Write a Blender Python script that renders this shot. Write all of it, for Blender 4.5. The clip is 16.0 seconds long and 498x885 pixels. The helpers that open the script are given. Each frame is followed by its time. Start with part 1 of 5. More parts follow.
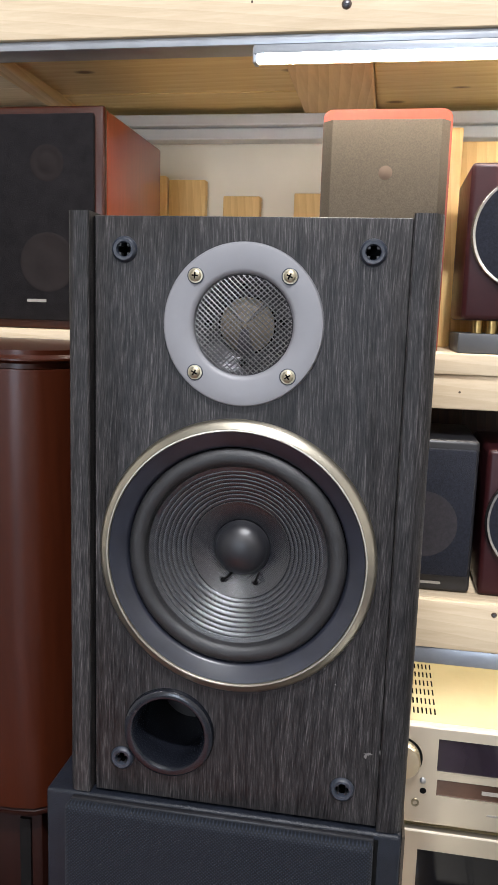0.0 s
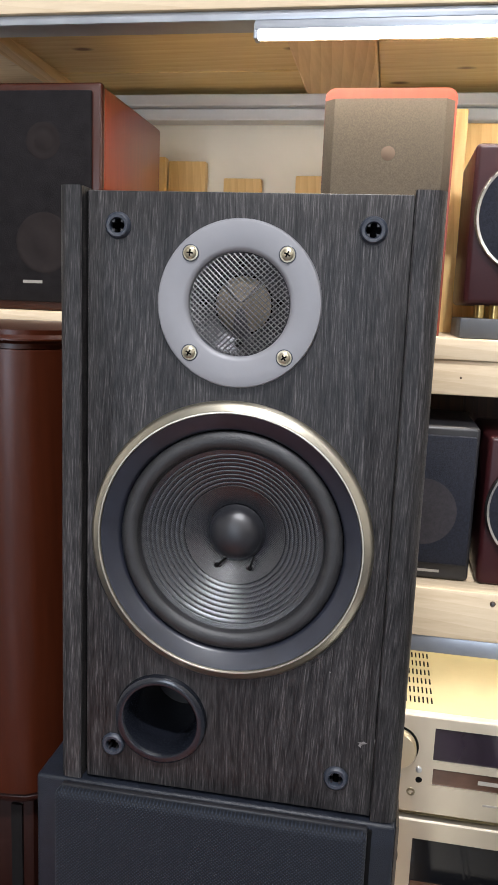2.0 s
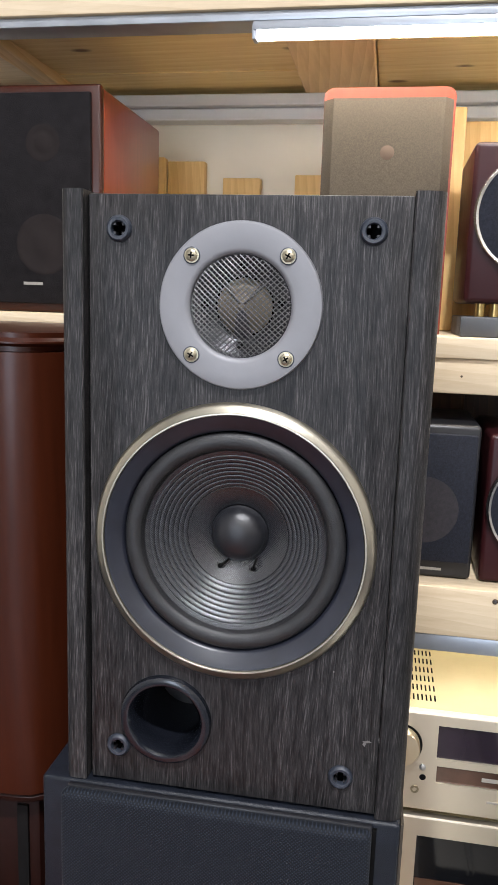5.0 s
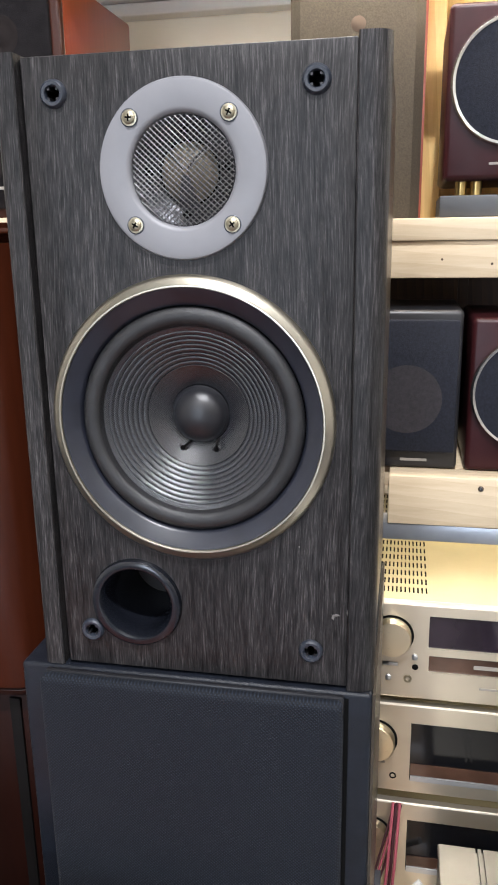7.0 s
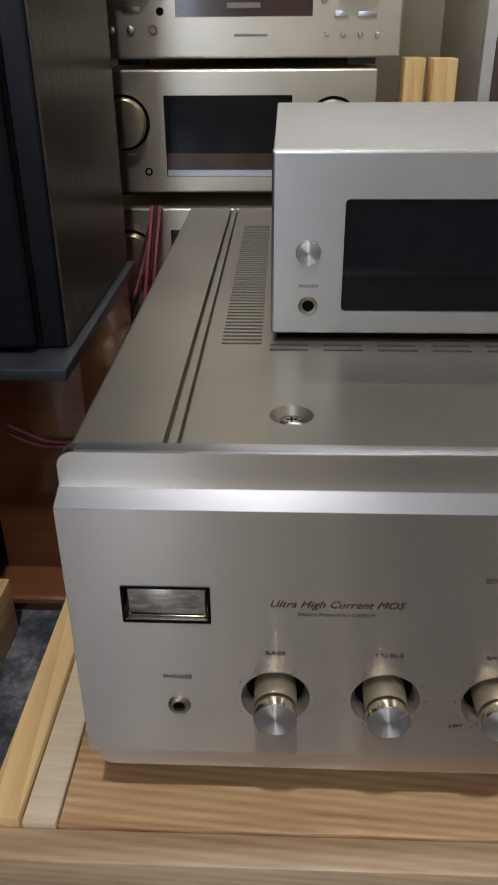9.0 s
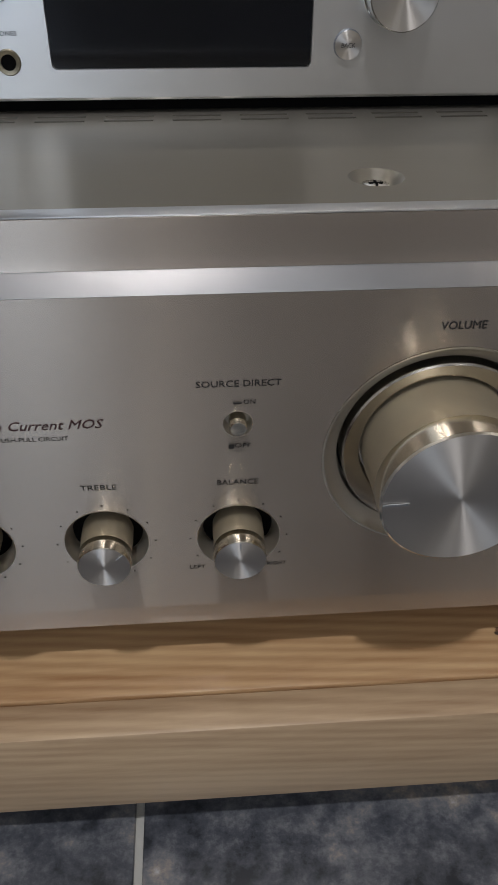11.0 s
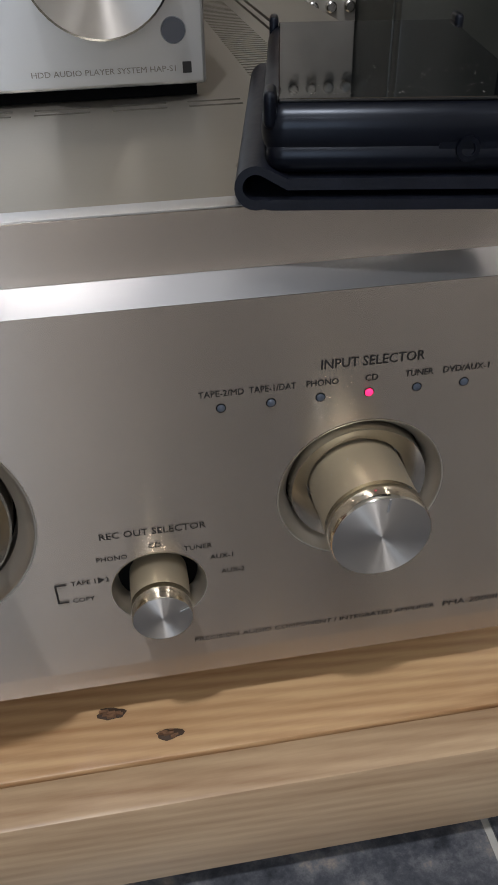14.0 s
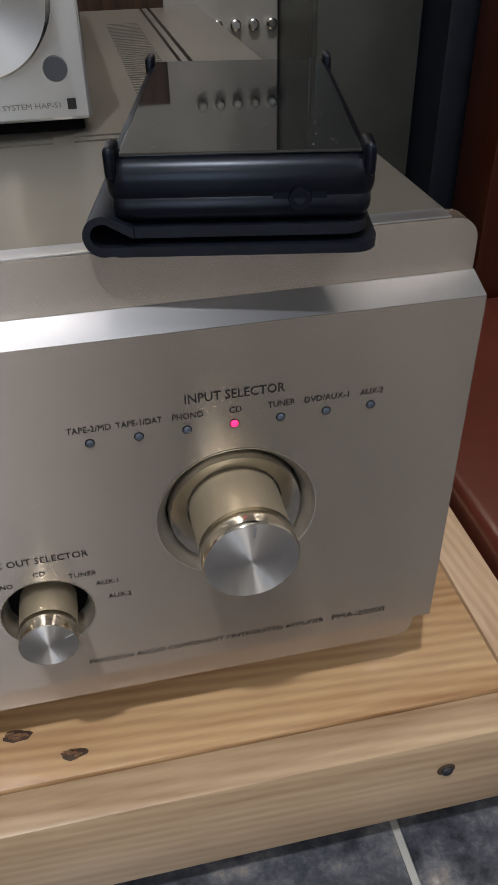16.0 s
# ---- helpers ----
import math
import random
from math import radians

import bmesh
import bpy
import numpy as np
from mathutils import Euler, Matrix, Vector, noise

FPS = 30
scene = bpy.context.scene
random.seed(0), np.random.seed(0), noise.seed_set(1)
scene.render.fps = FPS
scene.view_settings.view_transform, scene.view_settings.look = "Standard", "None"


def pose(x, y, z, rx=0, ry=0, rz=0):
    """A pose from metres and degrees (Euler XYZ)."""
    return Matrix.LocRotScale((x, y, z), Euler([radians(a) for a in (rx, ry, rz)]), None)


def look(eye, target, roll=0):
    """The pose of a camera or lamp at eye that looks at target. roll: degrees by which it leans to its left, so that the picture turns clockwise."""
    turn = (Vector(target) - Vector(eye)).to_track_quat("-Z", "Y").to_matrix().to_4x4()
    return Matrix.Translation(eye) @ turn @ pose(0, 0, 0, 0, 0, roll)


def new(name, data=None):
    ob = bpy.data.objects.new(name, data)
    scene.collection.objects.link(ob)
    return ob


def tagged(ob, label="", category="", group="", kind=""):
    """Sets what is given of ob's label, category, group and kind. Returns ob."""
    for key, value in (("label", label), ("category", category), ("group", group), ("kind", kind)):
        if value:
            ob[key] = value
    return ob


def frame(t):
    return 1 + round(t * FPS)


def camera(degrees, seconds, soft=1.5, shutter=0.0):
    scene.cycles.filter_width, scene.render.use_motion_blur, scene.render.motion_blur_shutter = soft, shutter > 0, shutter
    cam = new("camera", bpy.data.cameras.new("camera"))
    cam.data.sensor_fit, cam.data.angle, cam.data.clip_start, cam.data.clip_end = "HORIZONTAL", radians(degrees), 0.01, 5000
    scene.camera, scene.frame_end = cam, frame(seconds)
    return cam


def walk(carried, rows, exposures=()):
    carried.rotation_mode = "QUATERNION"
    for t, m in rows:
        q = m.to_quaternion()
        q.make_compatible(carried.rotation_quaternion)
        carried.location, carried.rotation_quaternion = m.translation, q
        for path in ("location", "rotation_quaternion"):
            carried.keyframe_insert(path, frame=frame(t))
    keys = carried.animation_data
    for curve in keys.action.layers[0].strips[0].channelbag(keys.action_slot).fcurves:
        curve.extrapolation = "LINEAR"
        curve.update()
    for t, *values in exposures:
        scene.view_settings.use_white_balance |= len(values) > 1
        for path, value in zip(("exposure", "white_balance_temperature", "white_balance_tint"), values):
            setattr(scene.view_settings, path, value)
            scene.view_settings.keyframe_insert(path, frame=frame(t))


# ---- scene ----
cam = camera(35.7, 16.0, shutter=0.12)
PATH = [
    (0, (-0.301, -0.214, 0.9), (-0.635, 1.732, 0.577), 1.8),
    (0.5, (-0.299, -0.208, 0.896), (-0.635, 1.735, 0.559), 2.0),
    (1, (-0.299, -0.202, 0.895), (-0.634, 1.739, 0.544), 2.1),
    (1.5, (-0.298, -0.201, 0.895), (-0.63, 1.738, 0.539), 2.2),
    (2, (-0.299, -0.204, 0.895), (-0.634, 1.736, 0.543), 2.3),
    (2.5, (-0.3, -0.204, 0.897), (-0.639, 1.735, 0.542), 2.4),
    (3, (-0.301, -0.204, 0.897), (-0.637, 1.735, 0.544), 2.4),
    (3.5, (-0.301, -0.206, 0.898), (-0.635, 1.734, 0.545), 2.5),
    (5.8, (-0.297, -0.204, 0.895), (-0.644, 1.731, 0.523), 1.2),
    (6, (-0.296, -0.2, 0.892), (-0.648, 1.731, 0.507), 1.0),
    (6.5, (-0.292, -0.191, 0.887), (-0.673, 1.725, 0.455), 0.2),
    (7, (-0.262, -0.196, 0.86), (-0.646, 1.697, 0.342), -0.9),
    (7.4, (-0.208, -0.245, 0.815), (-0.56, 1.631, 0.219), -1.6),
    (7.5, (-0.195, -0.254, 0.789), (-0.529, 1.615, 0.161), -1.6),
    (7.6, (-0.185, -0.26, 0.764), (-0.503, 1.6, 0.1), -1.6),
    (7.8, (-0.172, -0.262, 0.702), (-0.442, 1.595, 0.009), -1.7),
    (8, (-0.164, -0.255, 0.661), (-0.405, 1.59, -0.073), -0.9),
    (8.2, (-0.156, -0.252, 0.603), (-0.361, 1.582, -0.168), -0.8),
    (10.3, (-0.101, -0.195, 0.374), (-0.03, 1.42, -0.804), 1.2),
    (10.5, (-0.09, -0.195, 0.374), (0.002, 1.412, -0.813), 1.1),
    (11, (-0.057, -0.194, 0.376), (0.062, 1.404, -0.821), 0.3),
    (11.5, (-0.028, -0.193, 0.371), (0.128, 1.405, -0.821), -0.0),
    (12, (-0.008, -0.188, 0.369), (0.166, 1.412, -0.819), -0.7),
    (12.5, (0.027, -0.179, 0.365), (0.218, 1.421, -0.819), -1.3),
    (13, (0.054, -0.172, 0.363), (0.268, 1.424, -0.824), -1.4),
    (13.5, (0.077, -0.168, 0.359), (0.305, 1.426, -0.827), -1.5),
    (14, (0.092, -0.163, 0.362), (0.336, 1.427, -0.826), -1.4),
    (14.5, (0.102, -0.164, 0.363), (0.362, 1.421, -0.827), -1.2),
    (15, (0.112, -0.165, 0.366), (0.391, 1.417, -0.825), -1.1),
    (15.5, (0.118, -0.168, 0.37), (0.413, 1.411, -0.821), -1.2),
    (16, (0.118, -0.17, 0.373), (0.442, 1.406, -0.815), -1.2),
]
EXPOSURES = [(0, 1.12), (6.5, 1.15), (7.5, 1.38), (8.0, 0.98), (8.2, 0.62), (10.3, -0.5), (13, -0.25), (16, 0.0)]
walk(cam, [(t, look(eye, target, roll)) for t, eye, target, roll in PATH], EXPOSURES)

# ---------- lights ----------
world = bpy.data.worlds.new("room_air")
scene.world = world
world.use_nodes = True
world.node_tree.nodes["Background"].inputs[0].default_value = (0.8, 0.85, 0.9, 1)
world.node_tree.nodes["Background"].inputs[1].default_value = 0.05


def lamp(name, eye, target, sx, sy, watts, colour, spread=180):
    d = bpy.data.lights.new(name, "AREA")
    d.shape, d.size, d.size_y, d.energy, d.color = "RECTANGLE", sx, sy, watts, colour
    d.spread = radians(spread)
    ob = new(name, d)
    ob.matrix_world = look(eye, target)
    return ob


COOL = (0.945, 0.95, 1.0)
lamp("overhead_light", (-0.18, -0.80, 2.52), (-0.18, -0.80, 0), 0.06, 0.10, 35, COOL)
# This lamp and the next are added fill, with no known fixtures.
lamp("overhead_light", (-0.05, -0.02, 2.52), (-0.05, -0.02, 0), 1.6, 0.5, 1.3, COOL)
lamp("overhead_light", (-0.6, -2.4, 2.52), (-0.6, -2.4, 0), 0.2, 0.8, 11, COOL)
# Bluish lamp added out of view for the cool streak on the panel.
lamp("unseen_window_light", (-0.85, -3.03, 1.0), (-0.85, 0, 1.0), 0.56, 1.3, 14, (0.70, 0.82, 1.0))
lamp("overhead_light", (1.35, -2.0, 2.52), (1.35, -2.0, 0), 0.10, 0.8, 12, COOL)
# Two unseen lamps, added for more bright fans on the spun knob faces.
lamp("overhead_light", (2.1, -2.7, 2.52), (2.1, -2.7, 0), 0.1, 0.3, 3.5, COOL)
lamp("overhead_light", (-2.1, -2.6, 2.52), (-2.1, -2.6, 0), 0.1, 0.3, 4, COOL)
lamp("shelf_led_light", (-0.13, 0.4815, 0.5785), (-0.13, 0.45, 0), 0.3, 0.006, 0.12, (1.0, 0.94, 0.84))
# Fill added behind the tube, to light the receiver lid and wall evenly.
lamp("shelf_led_light", (-0.13, 0.66, 0.622), (-0.13, 0.66, 0), 0.4, 0.02, 0.26, (1.0, 0.91, 0.77))
lamp("shelf_led_light", (-0.02, 0.525, 1.124), (-0.02, 0.56, 0), 0.8, 0.014, 0.95, (1.0, 0.89, 0.74))

# ---------- materials ----------


def nodes_of(name):
    m = bpy.data.materials.new(name)
    m.use_nodes = True
    nt = m.node_tree
    return m, nt, nt.nodes["Principled BSDF"]


def add(nt, kind, **kw):
    n = nt.nodes.new(kind)
    for k, v in kw.items():
        n.inputs[k.replace("_", " ")].default_value = v
    return n


def coords(nt, scale=(1, 1, 1), rot=(0, 0, 0)):
    tc = nt.nodes.new("ShaderNodeTexCoord")
    mp = nt.nodes.new("ShaderNodeMapping")
    mp.inputs["Scale"].default_value = scale
    mp.inputs["Rotation"].default_value = rot
    nt.links.new(tc.outputs["Object"], mp.inputs["Vector"])
    return mp.outputs["Vector"]


def ramp(nt, fac, stops):
    r = nt.nodes.new("ShaderNodeValToRGB")
    els = r.color_ramp.elements
    while len(els) < len(stops):
        els.new(0.5)
    for e, (p, c) in zip(els, stops):
        e.position, e.color = p, (*c, 1)
    nt.links.new(fac, r.inputs["Fac"])
    return r.outputs["Color"]


def bump(nt, bsdf, height, strength, distance=0.001):
    b = nt.nodes.new("ShaderNodeBump")
    b.inputs["Strength"].default_value, b.inputs["Distance"].default_value = strength, distance
    nt.links.new(height, b.inputs["Height"])
    nt.links.new(b.outputs["Normal"], bsdf.inputs["Normal"])


def noise_tex(nt, vec, scale, detail=4, rough=0.55):
    n = add(nt, "ShaderNodeTexNoise", Scale=scale, Detail=detail, Roughness=rough)
    nt.links.new(vec, n.inputs["Vector"])
    return n.outputs["Fac"]


def plain(name, colour, rough=0.5, metal=0.0, vary=0.15, scale=30.0, relief=0.0, coat=0.0, spec=0.5, rscale=900.0):
    m, nt, b = nodes_of(name)
    v = coords(nt)
    lo = tuple(c * (1 - vary) for c in colour)
    hi = tuple(min(1, c * (1 + vary)) for c in colour)
    f = noise_tex(nt, v, scale, 6)
    nt.links.new(ramp(nt, f, [(0.3, lo), (0.7, hi)]), b.inputs["Base Color"])
    r = nt.nodes.new("ShaderNodeMapRange")
    r.inputs["To Min"].default_value, r.inputs["To Max"].default_value = rough * 0.85, min(1, rough * 1.15)
    nt.links.new(noise_tex(nt, v, scale * 3, 5), r.inputs["Value"])
    nt.links.new(r.outputs["Result"], b.inputs["Roughness"])
    b.inputs["Metallic"].default_value = metal
    b.inputs["Specular IOR Level"].default_value = spec
    b.inputs["Coat Weight"].default_value = coat
    b.inputs["Coat Roughness"].default_value = 0.08
    if relief:
        bump(nt, b, noise_tex(nt, v, rscale, 3), relief)
    return m


def wood(name, dark, light, along="x", grain=1.0, rough=0.55, relief=0.25, coat=0.0, rings=0.6, knots=False, wave=2.6, spec=0.5, twist=None, gloss=0.12, levels=(0.40, 0.57, 0.74)):
    """Grain runs along the axis named."""
    m, nt, b = nodes_of(name)
    s = {"x": (2.2, 26, 26), "y": (26, 2.2, 26), "z": (26, 26, 2.2)}[along]
    v = coords(nt, tuple(k * grain for k in s))
    warp = noise_tex(nt, v, 1.0, 3)
    w = nt.nodes.new("ShaderNodeTexWave")
    w.wave_type, w.bands_direction, w.wave_profile = "BANDS", "DIAGONAL", "SIN" if wave > 4 else "SAW"
    w.inputs["Scale"].default_value, w.inputs["Distortion"].default_value = wave, twist if twist is not None else (2.4 if wave < 4 else 5.0)
    w.inputs["Detail"].default_value, w.inputs["Detail Scale"].default_value = 2.0, 0.5
    nt.links.new(v, w.inputs["Vector"])
    fine = noise_tex(nt, v, 5.0, 6, 0.7)
    mix = add(nt, "ShaderNodeMath")
    mix.operation = "MULTIPLY_ADD"
    nt.links.new(w.outputs["Fac"], mix.inputs[0])
    mix.inputs[1].default_value = rings * 0.5
    nt.links.new(fine, mix.inputs[2])
    mix2 = add(nt, "ShaderNodeMath")
    mix2.operation = "MULTIPLY_ADD"
    nt.links.new(warp, mix2.inputs[0])
    mix2.inputs[1].default_value = 0.5
    nt.links.new(mix.outputs[0], mix2.inputs[2])
    lev = add(nt, "ShaderNodeMath")
    lev.operation = "MULTIPLY"
    nt.links.new(mix2.outputs[0], lev.inputs[0])
    lev.inputs[1].default_value = 0.6
    mid = tuple((a + c) / 2 for a, c in zip(dark, light))
    col = ramp(nt, lev.outputs[0], list(zip(levels, (light, mid, dark))))
    if knots:
        kv = coords(nt, {"x": (9, 17, 17), "y": (17, 9, 17), "z": (17, 17, 9)}[along])
        vo = add(nt, "ShaderNodeTexVoronoi", Scale=1.0)
        nt.links.new(kv, vo.inputs["Vector"])
        kf = ramp(nt, vo.outputs["Distance"], [(0.06, (1, 1, 1)), (0.13, (0, 0, 0))])
        mx = nt.nodes.new("ShaderNodeMix")
        mx.data_type = "RGBA"
        nt.links.new(kf, mx.inputs["Factor"])
        nt.links.new(col, mx.inputs["A"])
        mx.inputs["B"].default_value = (dark[0] * 0.35, dark[1] * 0.28, dark[2] * 0.22, 1)
        col = mx.outputs["Result"]
    nt.links.new(col, b.inputs["Base Color"])
    b.inputs["Roughness"].default_value = rough
    b.inputs["Specular IOR Level"].default_value = spec
    b.inputs["Coat Weight"].default_value = coat
    b.inputs["Coat Roughness"].default_value = gloss
    bump(nt, b, fine, relief, 0.0006)
    return m


def mul_add(nt, value, factor, extra):
    n = add(nt, "ShaderNodeMath")
    n.operation = "MULTIPLY_ADD"
    nt.links.new(value, n.inputs[0])
    n.inputs[1].default_value = factor
    if isinstance(extra, float):
        n.inputs[2].default_value = extra
    else:
        nt.links.new(extra, n.inputs[2])
    return n.outputs[0]


def vinyl_grain(name, dark, light, rough=0.36, relief=0.3, spec=0.24):
    """Printed oak vinyl: short broken pores that lean and wander, over broad flames."""
    m, nt, b = nodes_of(name)
    base = coords(nt)
    drift = add(nt, "ShaderNodeTexNoise", Scale=5.0, Detail=2.0, Roughness=0.5)
    nt.links.new(coords(nt, (1, 1, 0.45)), drift.inputs["Vector"])
    shift = nt.nodes.new("ShaderNodeVectorMath")
    shift.operation = "MULTIPLY_ADD"
    nt.links.new(drift.outputs["Color"], shift.inputs[0])
    shift.inputs[1].default_value = (0.05, 0.0, 0.0)
    nt.links.new(base, shift.inputs[2])

    def streaks(scale, detail, roughness):
        mp = nt.nodes.new("ShaderNodeMapping")
        mp.inputs["Scale"].default_value = scale
        nt.links.new(shift.outputs[0], mp.inputs["Vector"])
        return noise_tex(nt, mp.outputs["Vector"], 1.0, detail, roughness)

    fine = streaks((1350, 1350, 75), 3, 0.7)
    mid = streaks((240, 240, 9), 3, 0.6)
    broad = streaks((26, 26, 2.2), 2, 0.5)
    level = mul_add(nt, mul_add(nt, broad, 0.35, mul_add(nt, mid, 0.4, fine)), 0.62, 0.0)
    part_way = tuple(x + (y - x) * 0.2 for x, y in zip(dark, light))
    nt.links.new(ramp(nt, level, [(0.44, dark), (0.58, part_way), (0.74, light)]), b.inputs["Base Color"])
    sc = add(nt, "ShaderNodeMapRange")
    nt.links.new(fine, sc.inputs["Value"])
    sc.inputs["To Min"].default_value, sc.inputs["To Max"].default_value = rough * 0.8, rough * 1.35
    nt.links.new(sc.outputs["Result"], b.inputs["Roughness"])
    b.inputs["Specular IOR Level"].default_value = spec
    bump(nt, b, fine, relief, 0.0004)
    return m


def brushed(name, colour, rough=0.3, along="x", relief=0.08, metal=1.0, aniso=0.7):
    m, nt, b = nodes_of(name)
    s = {"x": (22, 2300, 2300), "z": (2300, 2300, 22), "y": (2300, 22, 2300)}[along]
    f = noise_tex(nt, coords(nt, s), 1.0, 4, 0.7)
    big = noise_tex(nt, coords(nt), 9.0, 3)
    lo, hi = tuple(c * 0.9 for c in colour), tuple(min(1, c * 1.06) for c in colour)
    nt.links.new(ramp(nt, big, [(0.3, lo), (0.7, hi)]), b.inputs["Base Color"])
    r = nt.nodes.new("ShaderNodeMapRange")
    r.inputs["To Min"].default_value, r.inputs["To Max"].default_value = rough * 0.92, rough * 1.1
    nt.links.new(f, r.inputs["Value"])
    nt.links.new(r.outputs["Result"], b.inputs["Roughness"])
    b.inputs["Metallic"].default_value = metal
    b.inputs["Anisotropic"].default_value = aniso
    tg = nt.nodes.new("ShaderNodeTangent")
    tg.direction_type, tg.axis = "RADIAL", along.upper()
    nt.links.new(tg.outputs["Tangent"], b.inputs["Tangent"])
    bump(nt, b, f, relief, 0.0002)
    return m


def glow(name, colour, power):
    m, nt, b = nodes_of(name)
    b.inputs["Base Color"].default_value = (*colour, 1)
    b.inputs["Emission Color"].default_value = (*colour, 1)
    b.inputs["Emission Strength"].default_value = power
    return m


def weave(name, colour, pitch=0.0016, relief=0.7, rough=0.85, spec=0.4):
    """Two crossed sets of threads."""
    m, nt, b = nodes_of(name)
    k = 2 * math.pi / pitch / 2
    v = coords(nt, (k / 10, k / 10, k / 10), (0, radians(45), 0))
    ws = []
    for d in "XZ":
        w = nt.nodes.new("ShaderNodeTexWave")
        w.bands_direction = d
        w.inputs["Scale"].default_value = 1.6
        nt.links.new(v, w.inputs["Vector"])
        ws.append(w.outputs["Fac"])
    mu = add(nt, "ShaderNodeMath")
    mu.operation = "MULTIPLY"
    nt.links.new(ws[0], mu.inputs[0])
    nt.links.new(ws[1], mu.inputs[1])
    lo, hi = tuple(c * 0.35 for c in colour), tuple(c * 1.5 for c in colour)
    nt.links.new(ramp(nt, mu.outputs[0], [(0.1, lo), (0.7, hi)]), b.inputs["Base Color"])
    b.inputs["Roughness"].default_value = rough
    b.inputs["Sheen Weight"].default_value = 0.03
    b.inputs["Specular IOR Level"].default_value = spec
    bump(nt, b, mu.outputs[0], relief, 0.0005)
    return m


PINE = wood("pale_pine", (0.45, 0.335, 0.205), (0.62, 0.505, 0.35), "x", 1.0, 0.55, 0.15, rings=0.35)
PINE_Y = wood("yellow_pine_lengthwise", (0.55, 0.34, 0.13), (0.76, 0.54, 0.26), "y", 0.8, 0.5, 0.2, rings=0.6)
PINE_Z = wood("yellow_pine_upright", (0.56, 0.34, 0.115), (0.76, 0.53, 0.225), "z", 0.9, 0.5, 0.2, rings=0.5)
PINE_CEIL = wood("knotty_pine", (0.64, 0.43, 0.15), (0.85, 0.66, 0.30), "x", 0.6, 0.5, 0.15, rings=0.4, knots=True)
DECK = wood("deck_pine", (0.27, 0.125, 0.05), (0.57, 0.375, 0.195), "x", 0.62, 0.3, 0.05, coat=0.7, rings=0.34, wave=8.0, twist=3.2, gloss=0.12, levels=(0.38, 0.54, 0.70))
DECK_FRONT = wood("rail_pine", (0.26, 0.15, 0.078), (0.55, 0.40, 0.245), "x", 0.62, 0.42, 0.1, coat=0.25, rings=0.24, wave=8.0, twist=3.2, gloss=0.2, levels=(0.36, 0.53, 0.68))
DECK_SIDE = wood("side_rail_pine", (0.30, 0.175, 0.095), (0.60, 0.43, 0.265), "y", 0.62, 0.42, 0.1, coat=0.25, rings=0.24, wave=8.0, twist=3.2, gloss=0.2, levels=(0.36, 0.53, 0.68))
ASH = vinyl_grain("black_ash_vinyl", (0.0052, 0.0049, 0.0053), (0.100, 0.093, 0.093), 0.38, 0.4)
ASH_SIDE = vinyl_grain("black_ash_side", (0.042, 0.034, 0.026), (0.062, 0.050, 0.039), 0.27, 0.02)
MAHOGANY = wood("mahogany_lacquer", (0.020, 0.0040, 0.0016), (0.037, 0.0076, 0.0026), "z", 0.8, 0.3, 0.01, rings=0.2, spec=0.3)
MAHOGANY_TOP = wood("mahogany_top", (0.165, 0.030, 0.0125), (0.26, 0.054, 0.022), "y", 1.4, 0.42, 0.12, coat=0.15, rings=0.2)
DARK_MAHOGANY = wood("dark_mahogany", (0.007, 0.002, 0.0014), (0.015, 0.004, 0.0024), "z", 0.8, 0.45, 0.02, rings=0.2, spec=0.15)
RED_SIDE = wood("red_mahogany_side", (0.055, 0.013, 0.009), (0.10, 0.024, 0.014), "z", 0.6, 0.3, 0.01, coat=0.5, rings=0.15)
BROWN_WOOD = wood("brown_lacquered_wood", (0.11, 0.04, 0.018), (0.20, 0.075, 0.032), "x", 0.8, 0.28, 0.02, coat=0.5, rings=0.2)
BACKING = wood("dark_backing_board", (0.026, 0.013, 0.008), (0.075, 0.038, 0.021), "z", 0.8, 0.6, 0.2, rings=0.7)
CHERRY = wood("cherry_red_lacquer", (0.145, 0.019, 0.0075), (0.215, 0.033, 0.012), "z", 0.8, 0.3, 0.02, coat=0.5, rings=0.15)
PLUM = plain("plum_lacquer", (0.026, 0.0058, 0.0068), 0.36, vary=0.2, spec=0.2)
BLACK = plain("black_plastic", (0.010, 0.010, 0.012), 0.4, vary=0.2, relief=0.05)
SATIN_BLACK = plain("satin_black_ring", (0.012, 0.0135, 0.0205), 0.34, vary=0.25, scale=60)
GLOSS_BLACK = plain("gloss_black", (0.0055, 0.0065, 0.0095), 0.2, vary=0.2)
RUBBER = plain("black_rubber", (0.012, 0.012, 0.013), 0.42, vary=0.3, scale=120, relief=0.35, rscale=1500)
CONE = weave("woven_cone", (0.0125, 0.0135, 0.0175), 0.0016, 0.22, 0.25, 0.8)
DOME = plain("rubber_dust_cap", (0.010, 0.010, 0.012), 0.33, vary=0.3, scale=200, relief=0.15, rscale=2500)
PLUG = plain("blue_black_plug", (0.017, 0.021, 0.030), 0.42, vary=0.2, scale=300, relief=0.2, rscale=3000)
VINYL = plain("black_vinyl", (0.0062, 0.0080, 0.0125), 0.42, vary=0.3, scale=80, relief=0.3, spec=0.32, rscale=1400)
CLOTH = weave("navy_black_grille_cloth", (0.0088, 0.0120, 0.0190), 0.0027, 0.5, 0.72, 0.2)
DARK_CLOTH = plain("dark_grille_cloth", (0.0085, 0.0072, 0.0078), 0.9, vary=0.35, scale=60, relief=0.6, spec=0.15, rscale=1600)
